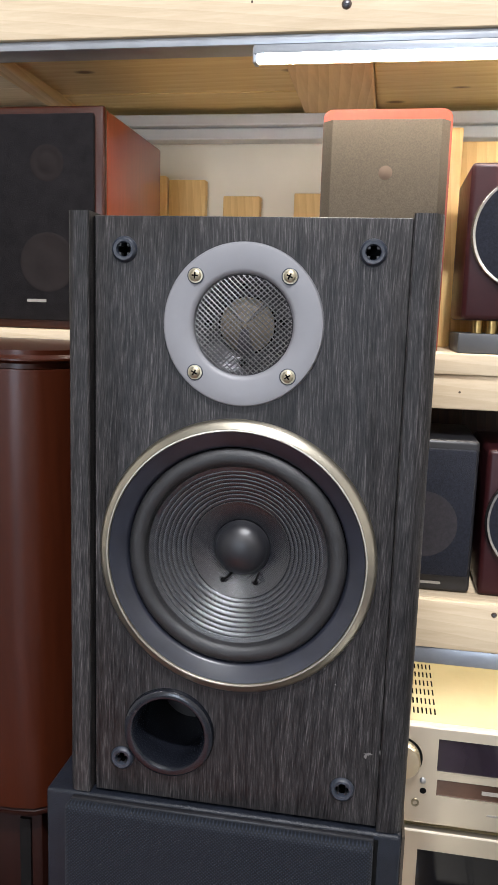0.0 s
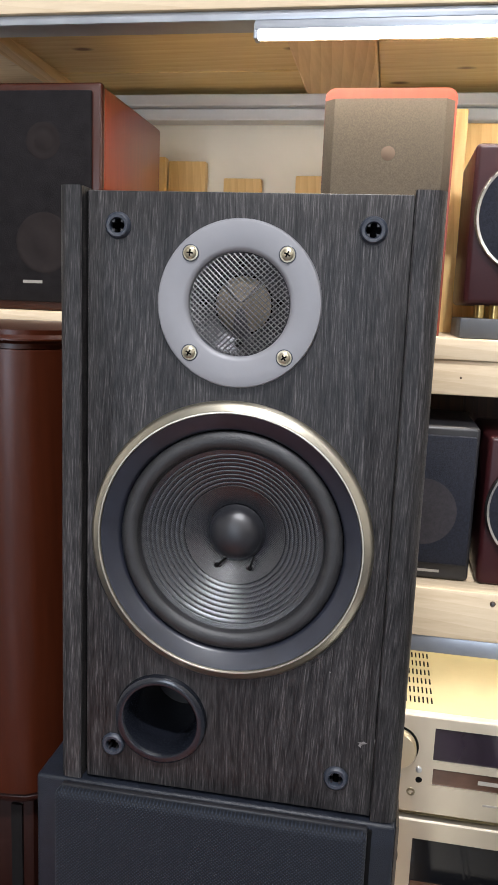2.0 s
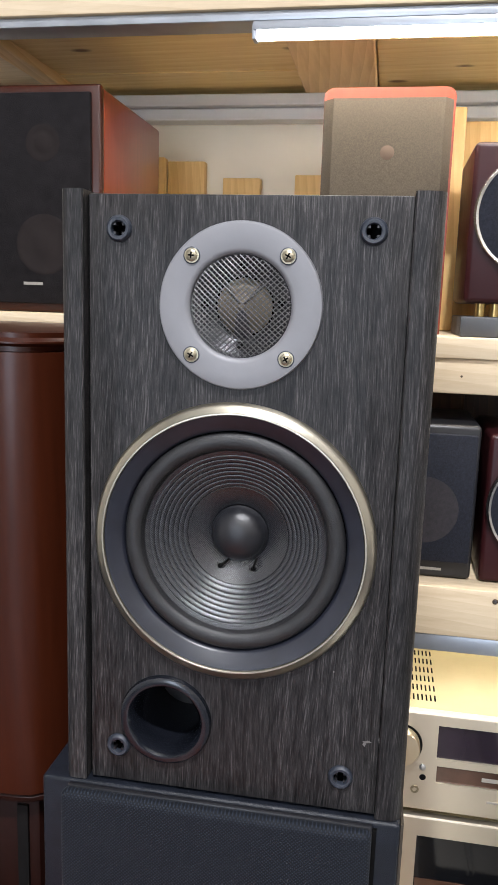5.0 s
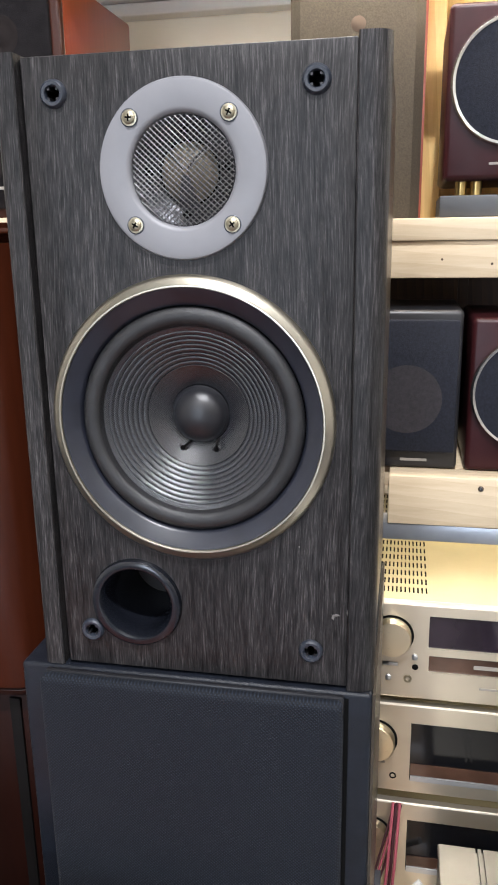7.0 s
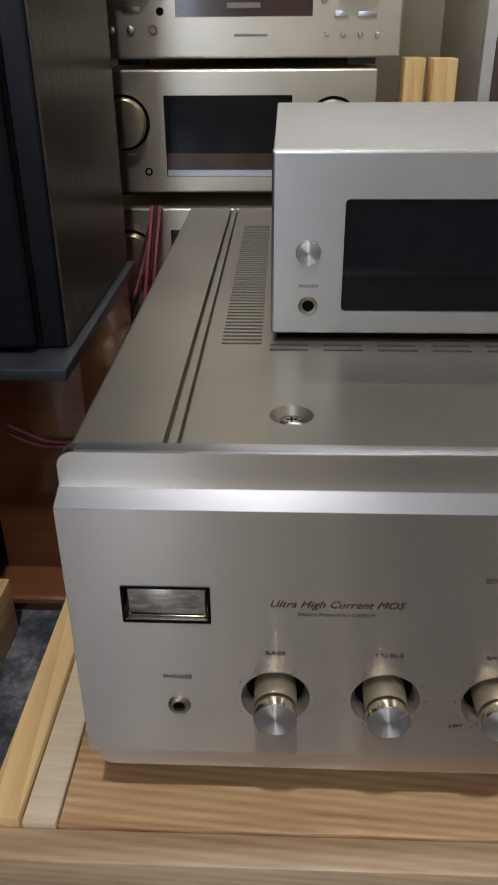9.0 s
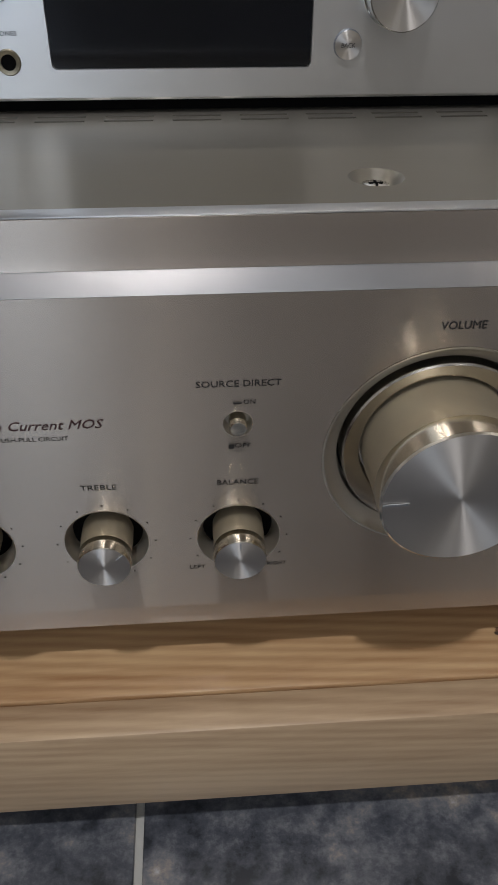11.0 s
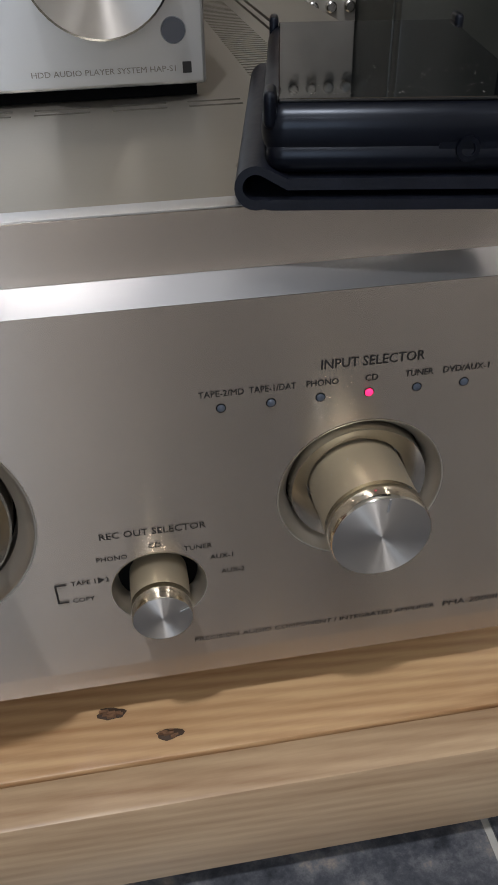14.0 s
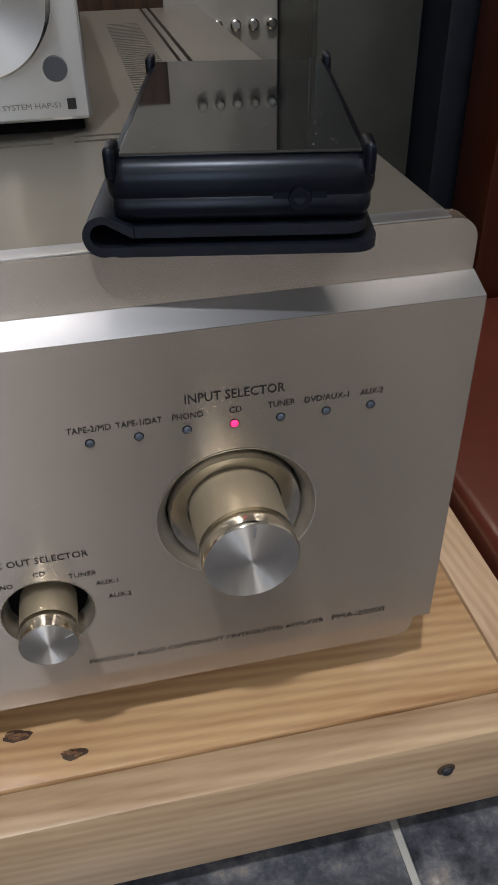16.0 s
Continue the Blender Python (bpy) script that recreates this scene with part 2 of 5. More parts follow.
BLUE_CLOTH = plain("slate_grille_cloth", (0.0105, 0.0118, 0.0185), 0.8, vary=0.35, scale=500, relief=0.6, spec=0.25, rscale=1600)
TAUPE_CLOTH = plain("taupe_grille_cloth", (0.060, 0.048, 0.034), 0.9, vary=0.25, scale=900, relief=0.4, spec=0.25, rscale=2200)
SILVER_PLATE = plain("silver_paint", (0.172, 0.172, 0.182), 0.5, 0.1, vary=0.05, scale=40, relief=0.03)
GOLD_RING = plain("champagne_ring", (0.50, 0.46, 0.37), 0.33, 1.0, vary=0.03, scale=12)
BRASS = plain("brass_screw", (0.33, 0.295, 0.215), 0.38, 1.0, vary=0.25, scale=300)
FOOT_BRASS = plain("yellow_brass", (0.46, 0.33, 0.13), 0.3, 1.0, vary=0.2, scale=200)
STEEL = plain("bright_steel", (0.62, 0.61, 0.58), 0.22, 1.0, vary=0.1)
DARK_STEEL = plain("dull_steel_cup", (0.10, 0.10, 0.11), 0.32, 0.9, vary=0.3, scale=80)
WIRE = plain("grey_wire", (0.17, 0.17, 0.175), 0.3, 1.0, vary=0.2)
PANEL = brushed("champagne_aluminium", (0.625, 0.55, 0.468), 0.26, "x", 0.024, aniso=0.97)
PANEL_POL = brushed("polished_champagne_edge", (0.52, 0.53, 0.545), 0.36, "x", 0.02)
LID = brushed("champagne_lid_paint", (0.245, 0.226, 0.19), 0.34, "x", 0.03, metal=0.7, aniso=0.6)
KNOB = plain("champagne_knob", (0.58, 0.505, 0.37), 0.4, 0.78, vary=0.05, scale=60, relief=0.05)
KNOB_RIM = plain("polished_knob_rim", (0.82, 0.77, 0.66), 0.10, 1.0, vary=0.03, scale=40)
DISH = plain("recess_dish", (0.60, 0.56, 0.49), 0.40, 0.9, vary=0.04, scale=20)
COLLAR = plain("bright_collar", (0.58, 0.54, 0.48), 0.2, 1.0, vary=0.03, scale=20)
# Near-black for painted shade in gaps, holes and slots, and some black parts.
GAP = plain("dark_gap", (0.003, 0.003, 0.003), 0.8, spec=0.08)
INK = plain("dark_ink", (0.02, 0.018, 0.017), 0.5)
INK_RED = plain("maroon_ink", (0.05, 0.018, 0.018), 0.5)
LENS_OFF = plain("smoky_lens", (0.06, 0.075, 0.10), 0.2, vary=0.2, coat=0.5)
LENS_ON = glow("lit_red_lens", (1.0, 0.02, 0.12), 2.2)
PLAYER = brushed("silver_aluminium", (0.66, 0.66, 0.65), 0.34, "x", 0.06)
PLAYER_TOP = plain("white_silver_paint", (0.42, 0.42, 0.408), 0.45, vary=0.03, scale=30, relief=0.03)
POCKET_GLASS = plain("pocket_player_glass", (0.004, 0.0045, 0.005), 0.03, vary=0.3, scale=15, spec=0.6)
SCREEN = plain("black_display", (0.004, 0.0045, 0.006), 0.10, vary=0.3, scale=15, spec=0.4)
LEATHER = plain("navy_black_leather", (0.0065, 0.0080, 0.0135), 0.42, vary=0.25, scale=120, relief=0.10, spec=0.3, rscale=1500)
CASE = plain("navy_black_case", (0.0016, 0.0022, 0.0052), 0.3, vary=0.2, scale=60, spec=0.3)
CASE.node_tree.nodes["Principled BSDF"].inputs["Specular Tint"].default_value = (0.80, 0.88, 1.0, 1)
GOLD_FRONT = brushed("gold_receiver_front", (0.62, 0.56, 0.46), 0.33, "x", 0.05)
GOLD_LID = plain("gold_receiver_lid", (0.47, 0.395, 0.225), 0.4, 0.35, vary=0.06, scale=20)
GOLD_KNOB = brushed("gold_receiver_knob", (0.70, 0.61, 0.45), 0.28, "x", 0.03)
PURPLE_GLASS = plain("purple_display", (0.014, 0.009, 0.016), 0.1, vary=0.3, scale=20, coat=0.2, spec=0.35)
BROWN_GLASS = plain("brown_drawer", (0.06, 0.03, 0.02), 0.15, vary=0.4, scale=25, coat=0.5)
GREY_METAL = plain("grey_steel", (0.33, 0.35, 0.38), 0.35, 0.7, vary=0.1, scale=30)
GREY_PAINT = plain("grey_plate", (0.032, 0.036, 0.046), 0.4, 0.2, vary=0.25, scale=40)
GREY_DISC = plain("slate_button", (0.10, 0.105, 0.12), 0.45, vary=0.1)
GREY_STAND = plain("charcoal_stand", (0.05, 0.053, 0.058), 0.5, vary=0.15)
TUBE = glow("led_tube", (1.0, 0.97, 0.93), 15.0)
CREAM = plain("cream_wall", (0.72, 0.68, 0.57), 0.7, vary=0.05, scale=8, relief=0.1, rscale=300)
WALL = plain("shop_wall", (0.66, 0.63, 0.59), 0.8, vary=0.08, scale=3, relief=0.1, rscale=200)
WHITE = plain("white_panel", (0.60, 0.61, 0.62), 0.4, vary=0.04, scale=30)
WHITE_INK = plain("pale_print", (0.55, 0.55, 0.56), 0.5)
GREY_INK = plain("grey_print", (0.25, 0.23, 0.2), 0.5)
RED_CABLE = plain("red_cable", (0.29, 0.065, 0.085), 0.4, vary=0.2)
DARK_CABLE = plain("dark_red_cable", (0.04, 0.012, 0.015), 0.4, vary=0.2)
WHITE_CABLE = plain("white_cable", (0.6, 0.58, 0.55), 0.5)
OLIVE = plain("olive_grey_panel", (0.045, 0.047, 0.04), 0.35, vary=0.15)
GREY_DEVICE = plain("warm_grey_panel", (0.40, 0.375, 0.33), 0.4, 0.3, vary=0.1)


def floor_tile():
    m, nt, b = nodes_of("grey_stone_tile")
    v = coords(nt)
    a = noise_tex(nt, v, 10, 10, 0.76)
    c = noise_tex(nt, v, 70, 8, 0.7)
    mx = add(nt, "ShaderNodeMath")
    mx.operation = "MULTIPLY_ADD"
    nt.links.new(c, mx.inputs[0])
    mx.inputs[1].default_value = 0.35
    nt.links.new(a, mx.inputs[2])
    nt.links.new(ramp(nt, mx.outputs[0], [(0.57, (0.022, 0.025, 0.031)), (0.655, (0.072, 0.077, 0.090)), (0.72, (0.15, 0.152, 0.162)), (0.765, (0.25, 0.22, 0.19)), (0.84, (0.46, 0.46, 0.46))]), b.inputs["Base Color"])
    b.inputs["Roughness"].default_value = 0.35
    bump(nt, b, mx.outputs[0], 0.15, 0.001)
    return m


TILE = floor_tile()
GROUT = plain("pale_grout", (0.45, 0.44, 0.40), 0.8, relief=0.3)

# ---------- builders ----------


def box(bm, x0, x1, y0, y1, z0, z1, bevel=0.0, seg=2):
    geo = bmesh.ops.create_cube(bm, size=1, matrix=Matrix.LocRotScale(((x0 + x1) / 2, (y0 + y1) / 2, (z0 + z1) / 2), None, (x1 - x0, y1 - y0, z1 - z0)))
    if bevel:
        edges = list({e for v in geo["verts"] for e in v.link_edges})
        bmesh.ops.bevel(bm, geom=edges, offset=bevel, segments=seg, affect="EDGES", profile=0.5)
    return bm


def boxed(*a, **k):
    return box(bmesh.new(), *a, **k)


def lathe(bm, profile, cx, y, cz, seg=64, closed_first=False):
    """profile: (radius, how far it stands out towards -y) turned round an axis along y."""
    rings = []
    for r, h in profile:
        if r < 1e-6:
            rings.append([bm.verts.new((cx, y - h, cz))])
        else:
            rings.append([bm.verts.new((cx + r * math.cos(2 * math.pi * i / seg), y - h, cz + r * math.sin(2 * math.pi * i / seg))) for i in range(seg)])
    for a, c in zip(rings, rings[1:]):
        for i in range(seg):
            j = (i + 1) % seg
            if len(a) == 1 and len(c) == 1:
                continue
            if len(a) == 1:
                f = bm.faces.new((a[0], c[j], c[i]))
            elif len(c) == 1:
                f = bm.faces.new((a[i], a[j], c[0]))
            else:
                f = bm.faces.new((a[i], a[j], c[j], c[i]))
            f.smooth = True
    return bm


def turned(profile, cx, y, cz, seg=64):
    return lathe(bmesh.new(), profile, cx, y, cz, seg)


def prism(bm, outline, axis, a, b):
    """A solid from a closed 2D outline, drawn out along an axis from a to b."""
    def at(p, d):
        return {"x": (d, p[0], p[1]), "y": (p[0], d, p[1]), "z": (p[0], p[1], d)}[axis]
    lo = [bm.verts.new(at(p, a)) for p in outline]
    hi = [bm.verts.new(at(p, b)) for p in outline]
    n = len(outline)
    bm.faces.new(lo)
    bm.faces.new(hi[::-1])
    for i in range(n):
        bm.faces.new((lo[i], hi[i], hi[(i + 1) % n], lo[(i + 1) % n]))
    bmesh.ops.recalc_face_normals(bm, faces=bm.faces)
    return bm


def round_rect(x0, x1, z0, z1, r, seg=6, corners=(1, 1, 1, 1)):
    """Outline with rounded corners: bottom-left, bottom-right, top-right, top-left."""
    pts = []
    for k, (cx, cz, a0) in enumerate(((x0, z0, 180), (x1, z0, 270), (x1, z1, 0), (x0, z1, 90))):
        rr = r * corners[k]
        if rr < 1e-6:
            pts.append((cx, cz))
            continue
        ox, oz = (cx + rr if cx == x0 else cx - rr), (cz + rr if cz == z0 else cz - rr)
        for i in range(seg + 1):
            t = radians(a0 + 90 * i / seg)
            pts.append((ox + rr * math.cos(t), oz + rr * math.sin(t)))
    return pts


def rod(bm, pts, r, seg=8):
    """A round rod along a line of points."""
    rings = []
    n = len(pts)
    for i, p in enumerate(pts):
        d = (Vector(pts[min(i + 1, n - 1)]) - Vector(pts[max(i - 1, 0)])).normalized()
        u = d.orthogonal().normalized() if not rings else (u - d * u.dot(d)).normalized()
        w = d.cross(u)
        rings.append([bm.verts.new(Vector(p) + r * (math.cos(2 * math.pi * k / seg) * u + math.sin(2 * math.pi * k / seg) * w)) for k in range(seg)])
    for a, c in zip(rings, rings[1:]):
        for k in range(seg):
            f = bm.faces.new((a[k], a[(k + 1) % seg], c[(k + 1) % seg], c[k]))
            f.smooth = True
    bm.faces.new(rings[0][::-1])
    bm.faces.new(rings[-1])
    return bm


def smooth_line(pts, steps=8):
    """A soft curve through the points."""
    out = []
    p = [Vector(q) for q in pts]
    for i in range(len(p) - 1):
        a, b, c, d = p[max(i - 1, 0)], p[i], p[i + 1], p[min(i + 2, len(p) - 1)]
        for k in range(steps):
            t = k / steps
            out.append(0.5 * (2 * b + (c - a) * t + (2 * a - 5 * b + 4 * c - d) * t * t + (3 * b - a - 3 * c + d) * t ** 3))
    return out + [p[-1]]


def carve(bm, cutters):
    """Takes the solids in cutters out of bm."""
    def temp(b):
        me = bpy.data.meshes.new("cut")
        bmesh.ops.recalc_face_normals(b, faces=b.faces)
        b.to_mesh(me)
        b.free()
        return new("cut", me)
    base, tools = temp(bm), [temp(c) for c in cutters]
    for t in tools:
        md = base.modifiers.new("cut", "BOOLEAN")
        md.operation, md.solver, md.object = "DIFFERENCE", "EXACT", t
    dg = bpy.context.evaluated_depsgraph_get()
    me = bpy.data.meshes.new_from_object(base.evaluated_get(dg))
    out = bmesh.new()
    out.from_mesh(me)
    for o in (base, *tools):
        m = o.data
        bpy.data.objects.remove(o)
        bpy.data.meshes.remove(m)
    bpy.data.meshes.remove(me)
    return out


def plug(r, cx, y0, y1, cz, seg=64):
    """A solid disc between y0 and y1, to carve with."""
    return lathe(bmesh.new(), [(0, 0), (r, 0), (r, y1 - y0), (0, y1 - y0)], cx, y1, cz, seg)


def finish(name, bm, material, soft=False):
    me = bpy.data.meshes.new(name)
    bmesh.ops.recalc_face_normals(bm, faces=bm.faces)
    bm.to_mesh(me)
    bm.free()
    me.materials.append(material)
    if soft:
        me.polygons.foreach_set("use_smooth", [not (p.area > 1e-5 and max(abs(c) for c in p.normal) > 0.99999) for p in me.polygons])
        me.set_sharp_from_angle(angle=radians(40))
    return me


def thing(name, base, label, category, group="", kind=""):
    ob = new(name)
    ob.location, ob.empty_display_size = base, 0.05
    return tagged(ob, label, category, group, kind)


def part(name, bm, material, parent, label="", soft=True):
    ob = new(name, finish(name, bm, material, soft))
    ob.parent = parent
    if parent.parent is None and parent.type == "EMPTY":
        ob.matrix_parent_inverse = Matrix.Translation(-parent.location)
    return tagged(ob, label)


def solid(name, bm, material, label, category, group="", kind="", soft=True):
    return tagged(new(name, finish(name, bm, material, soft)), label, category, group, kind)


def words(text, size, x, y, z, material, parent, width=0.0, shear=0.0, align="CENTER", name="lettering", rise=0.0):
    """Flat letters that face -y, their middle at x, z; width squeezes or stretches them."""
    cu = bpy.data.curves.new("letters", "FONT")
    cu.body, cu.size, cu.shear, cu.align_x, cu.align_y, cu.resolution_u = text, size, shear, "CENTER", "CENTER", 2
    tmp = new("letters", cu)
    me = bpy.data.meshes.new_from_object(tmp.evaluated_get(bpy.context.evaluated_depsgraph_get()))
    bpy.data.objects.remove(tmp)
    bm = bmesh.new()
    bm.from_mesh(me)
    bpy.data.meshes.remove(me)
    xs = [v.co.x for v in bm.verts]
    ys = [v.co.y for v in bm.verts]
    w, mx, my = max(xs) - min(xs), (max(xs) + min(xs)) / 2, (max(ys) + min(ys)) / 2
    k = width / w if width else 1
    for v in bm.verts:
        v.co = Vector((x + (v.co.x - mx) * k, y, z + v.co.y - my))
    twice = bmesh.ops.duplicate(bm, geom=bm.faces[:])["geom"]
    bmesh.ops.translate(bm, verts=[g for g in twice if isinstance(g, bmesh.types.BMVert)], vec=(size * 0.010, -0.00002, size * 0.006))
    return part(name, bm, material, parent, soft=False)


def strips(items, y, material, parent, name="print_bar", depth=0.0004):
    for x0, x1, z0, z1 in items:
        part(name, boxed(x0, x1, y - depth, y, z0, z1), material, parent, soft=False)

# ---------- setting ----------
FLOOR, DECKZ, LIDZ = 0.045, 0.12, 0.298


def setting(name, bm, material, label, category, soft=False):
    return solid(name, bm, material, label, category, kind="structure", soft=soft)


setting("floor", boxed(-2.4, 2.4, -3.0, 1.0, FLOOR - 0.06, FLOOR - 0.002), GROUT, "grey stone-look tile floor with pale grout joints", "floor")
setting("wall_north", boxed(-2.4, 2.4, 0.86, 1.0, FLOOR, 2.6), CREAM, "cream painted wall behind the shelves", "wall")
setting("wall_south", carve(boxed(-2.4, 2.4, -3.1, -3.0, FLOOR, 2.6), [boxed(-1.15, -0.55, -3.3, -2.9, 0.33, 1.67)]), WALL, "plain grey shop wall", "wall")
# Unseen opening, added to give the bluish lamp a place.
win = setting("unseen_window", boxed(-1.15, -0.55, -3.1, -3.085, 0.33, 1.67), WHITE, "unseen window added behind the bluish lamp", "window")
setting("wall_west", boxed(-2.5, -2.4, -3.1, 1.0, FLOOR, 2.6), WALL, "plain grey shop wall", "wall")
setting("wall_east", boxed(2.4, 2.5, -3.1, 1.0, FLOOR, 2.6), WALL, "plain grey shop wall", "wall")
setting("ceiling", boxed(-2.5, 2.5, -3.1, 1.0, 2.6, 2.7), WHITE, "plain white ceiling", "ceiling")


def shelf_board(name, x0, x1, y0, y1, z0, z1, material, label, category="shelf", bevel=0.0015):
    return solid(name, boxed(x0, x1, y0, y1, z0, z1, bevel=bevel), material, label, category)


# wooden rack against the wall
shelf_board("shelf_plank", -0.5, 1.0, 0.512, 0.85, 0.853, 0.872, PINE, "pale pine shelf plank carrying small loudspeakers")
shelf_board("shelf_plank", -1.2, -0.501, 0.53, 0.85, 0.8660, 0.8800, PINE, "thin pale pine shelf plank over the tall loudspeaker")
beam = shelf_board("shelf_beam", -0.5, 1.0, 0.516, 0.545, 0.821, 0.853, PINE, "pale pine beam under the upper shelf plank")
beam2 = shelf_board("shelf_beam", -0.271, 1.0, 0.478, 0.508, 0.604, 0.650, PINE, "pale pine beam fixed with dark screws under the middle shelf")
shelf_board("shelf_plank", -0.48, 1.0, 0.509, 0.85, 0.630, 0.650, PINE, "pale pine middle shelf plank")
shelf_board("shelf_plank", -0.62, 1.0, 0.462, 0.85, 0.150, 0.172, PINE, "pale pine bottom shelf plank under the gold receivers")
topbeam = shelf_board("shelf_beam", -1.2, 1.0, 0.516, 0.556, 1.150, 1.235, PINE, "pale pine top beam with knots and a screw hole")


def metal_channel(x0, x1, y0, y1, z0, z1, label):
    """A folded channel: front web, top and bottom flange."""
    t = thing("metal_channel", (x0, y0, z0), label, "channel", "steel channels")
    part("web", boxed(x0, x1, y0, y0 + 0.002, z0, z1, bevel=0.0006), GREY_METAL, t)
    part("top_flange", boxed(x0, x1, y0 + 0.0021, y1, z1 - 0.002, z1, bevel=0.0005), GREY_METAL, t)
    part("bottom_flange", boxed(x0, x1, y0 + 0.0021, y1, z0, z0 + 0.002, bevel=0.0005), GREY_METAL, t)
    return t


metal_channel(-0.295, 1.0, 0.480, 0.508, 0.588, 0.6035, "grey steel channel under the middle shelf beam")
metal_channel(-1.2, 1.0, 0.520, 0.552, 1.1415, 1.1495, "grey steel channel under the top beam")
shelf_board("backing_board", -0.5, 1.0, 0.80, 0.812, 0.651, 0.852, BACKING, "dark brown board behind the middle shelf", "board")
for i in range(9):
    x0 = -0.5 + i * 0.15
    shelf_board("batten", x0, x0 + 0.012, 0.793, 0.7998, 0.651, 0.852, BACKING, "dark upright batten on the backing board", "batten", 0.001)
shelf_board("wall_batten", -0.038, -0.022, 0.842, 0.8595, 0.173, 0.629, CREAM, "cream batten on the wall behind the receivers", "batten")


def led_tube(x0, x1, y, z, r, label):
    t = thing("led_tube", (x0, y, z), label, "lamp", "led tubes")
    part("housing", boxed(x0, x1, y - r * 1.2, y + r * 1.2, z, z + r * 1.1, bevel=0.001), GREY_METAL, t, "grey housing")
    bm = bmesh.new()
    rod(bm, [(x0 + 0.004, y, z - r * 0.1), (x1, y, z - r * 0.1)], r * 0.92, 12)
    part("diffuser", bm, TUBE, t, "glowing white diffuser")
    part("end_cap", boxed(x0 - 0.001, x0 + 0.003, y - r * 1.02, y + r * 1.02, z - r * 1.05, z + r * 0.9, bevel=0.0008), GREY_METAL, t)


led_tube(-0.434, 0.9, 0.528, 1.1340, 0.0068, "lit white led tube under the top beam")
led_tube(-0.28, 0.12, 0.4955, 0.5858, 0.0020, "lit white led tube under the middle shelf")


def screw(x, y, z, r, owner=None, label="dark screw sunk in the pine beam"):
    t = thing("wood_screw", (x, y, z), label, "screw", "wood screws")
    part("hole", turned([(r * 1.5, 0.0002), (r * 1.1, 0.0006), (0, 0.0007)], x, y, z, 16), plainwood_dark, t)
    part("head", carve(turned([(0, -0.001), (r, -0.001), (r, 0.0012), (r * 0.7, 0.0018), (0, 0.002)], x, y, z, 16), [boxed(x - r * 0.6, x + r * 0.6, y - 0.004, y - 0.001, z - r * 0.13, z + r * 0.13)]), DARK_STEEL, t)


plainwood_dark = plain("dark_wood_hole", (0.06, 0.035, 0.02), 0.7)
screw(-0.191, 0.478, 0.641, 0.0017)
screw(-0.058, 0.478, 0.626, 0.0019)
screw(-0.352, 0.516, 1.171, 0.003)
screw(0.220, -0.028, 0.101, 0.0024)
solid("rail_dent", turned([(0.0045, 0.0001), (0.003, 0.0005), (0, 0.0007)], -0.171, -0.028, 0.092, 12), plainwood_dark, "dark dent in the deck rail", "dent")
for x, z in ((-0.232, 0.837), (-0.436, 1.176), (-0.19, 0.833)):
    solid("nail_mark", turned([(0.0011, 0.0001), (0, 0.0005)], x, 0.516, z, 10), plainwood_dark, "tiny dark nail mark in the pine beam", "nail", "nail marks")

# ceiling of the top shelf bay
for i in range(3):
    y0 = 0.557 + i * 0.101
    setting("bay_plank", boxed(-0.72, -0.422, y0, y0 + 0.1, 1.166 + 0.001 * (i % 2), 1.184, bevel=0.001), PINE_CEIL, "knotty yellow pine board over the top shelf", "plank")
    setting("bay_plank", boxed(-0.33, 0.6, y0, y0 + 0.1, 1.166 + 0.001 * ((i + 1) % 2), 1.184, bevel=0.001), PINE_CEIL, "knotty yellow pine board over the top shelf", "plank")
    setting("bay_plank", boxed(-1.2, -0.745, y0, y0 + 0.1, 1.176, 1.19, bevel=0.001), PINE, "pale pine board over the top shelf", "plank")
setting("cross_beam", boxed(-0.421, -0.331, 0.5565, 0.8595, 1.158, 1.19, bevel=0.002), PINE_Y, "yellow pine cross beam", "beam")
setting("cross_beam", boxed(-0.744, -0.7205, 0.5565, 0.8595, 1.156, 1.19, bevel=0.002), PINE_Y, "yellow pine cross beam", "beam")
setting("wall_rail", boxed(-1.2, 0.8, 0.832, 0.8595, 1.128, 1.143, bevel=0.002), WHITE, "pale painted rail along the wall top", "rail")
setting("wall_rail", boxed(-1.2, 0.8, 0.822, 0.8595, 1.1435, 1.158, bevel=0.002), WHITE, "pale painted rail along the wall top", "rail")
setting("upper_board", boxed(-1.2, 1.0, 0.557, 0.86, 1.192, 1.24), PINE, "pine board closing the rack above", "board")
for x0, x1, zt, y in ((-0.63, -0.606, 1.083, 0.835), (-0.604, -0.553, 1.079, 0.842), (-0.528, -0.478, 1.058, 0.842), (-0.432, -0.382, 1.062, 0.842), (-0.2505, -0.2315, 1.108, 0.69), (-0.2305, -0.10, 1.10, 0.72)):
    solid("lath", boxed(x0, x1, y, y + 0.016, 0.8725, zt, bevel=0.0015), PINE_Z, "yellow pine lath leaning upright against the wall", "lath", "laths by the wall")

# low deck under the amplifier
deck = thing("deck", (0, 0.2, FLOOR), "low pine deck with a stained plank top", "deck")
for i, (y0, y1) in enumerate(((-0.0115, 0.077), (0.078, 0.17), (0.171, 0.27), (0.271, 0.37), (0.371, 0.46))):
    part("plank", boxed(-0.233, 0.2515, y0, y1, DECKZ - 0.018, DECKZ, bevel=0.0012), DECK, deck)
part("front_rail", boxed(-0.262, 0.2725, -0.028, -0.0118, 0.070, DECKZ - 0.0008, bevel=0.0018), DECK_FRONT, deck, "paler pine front rail")
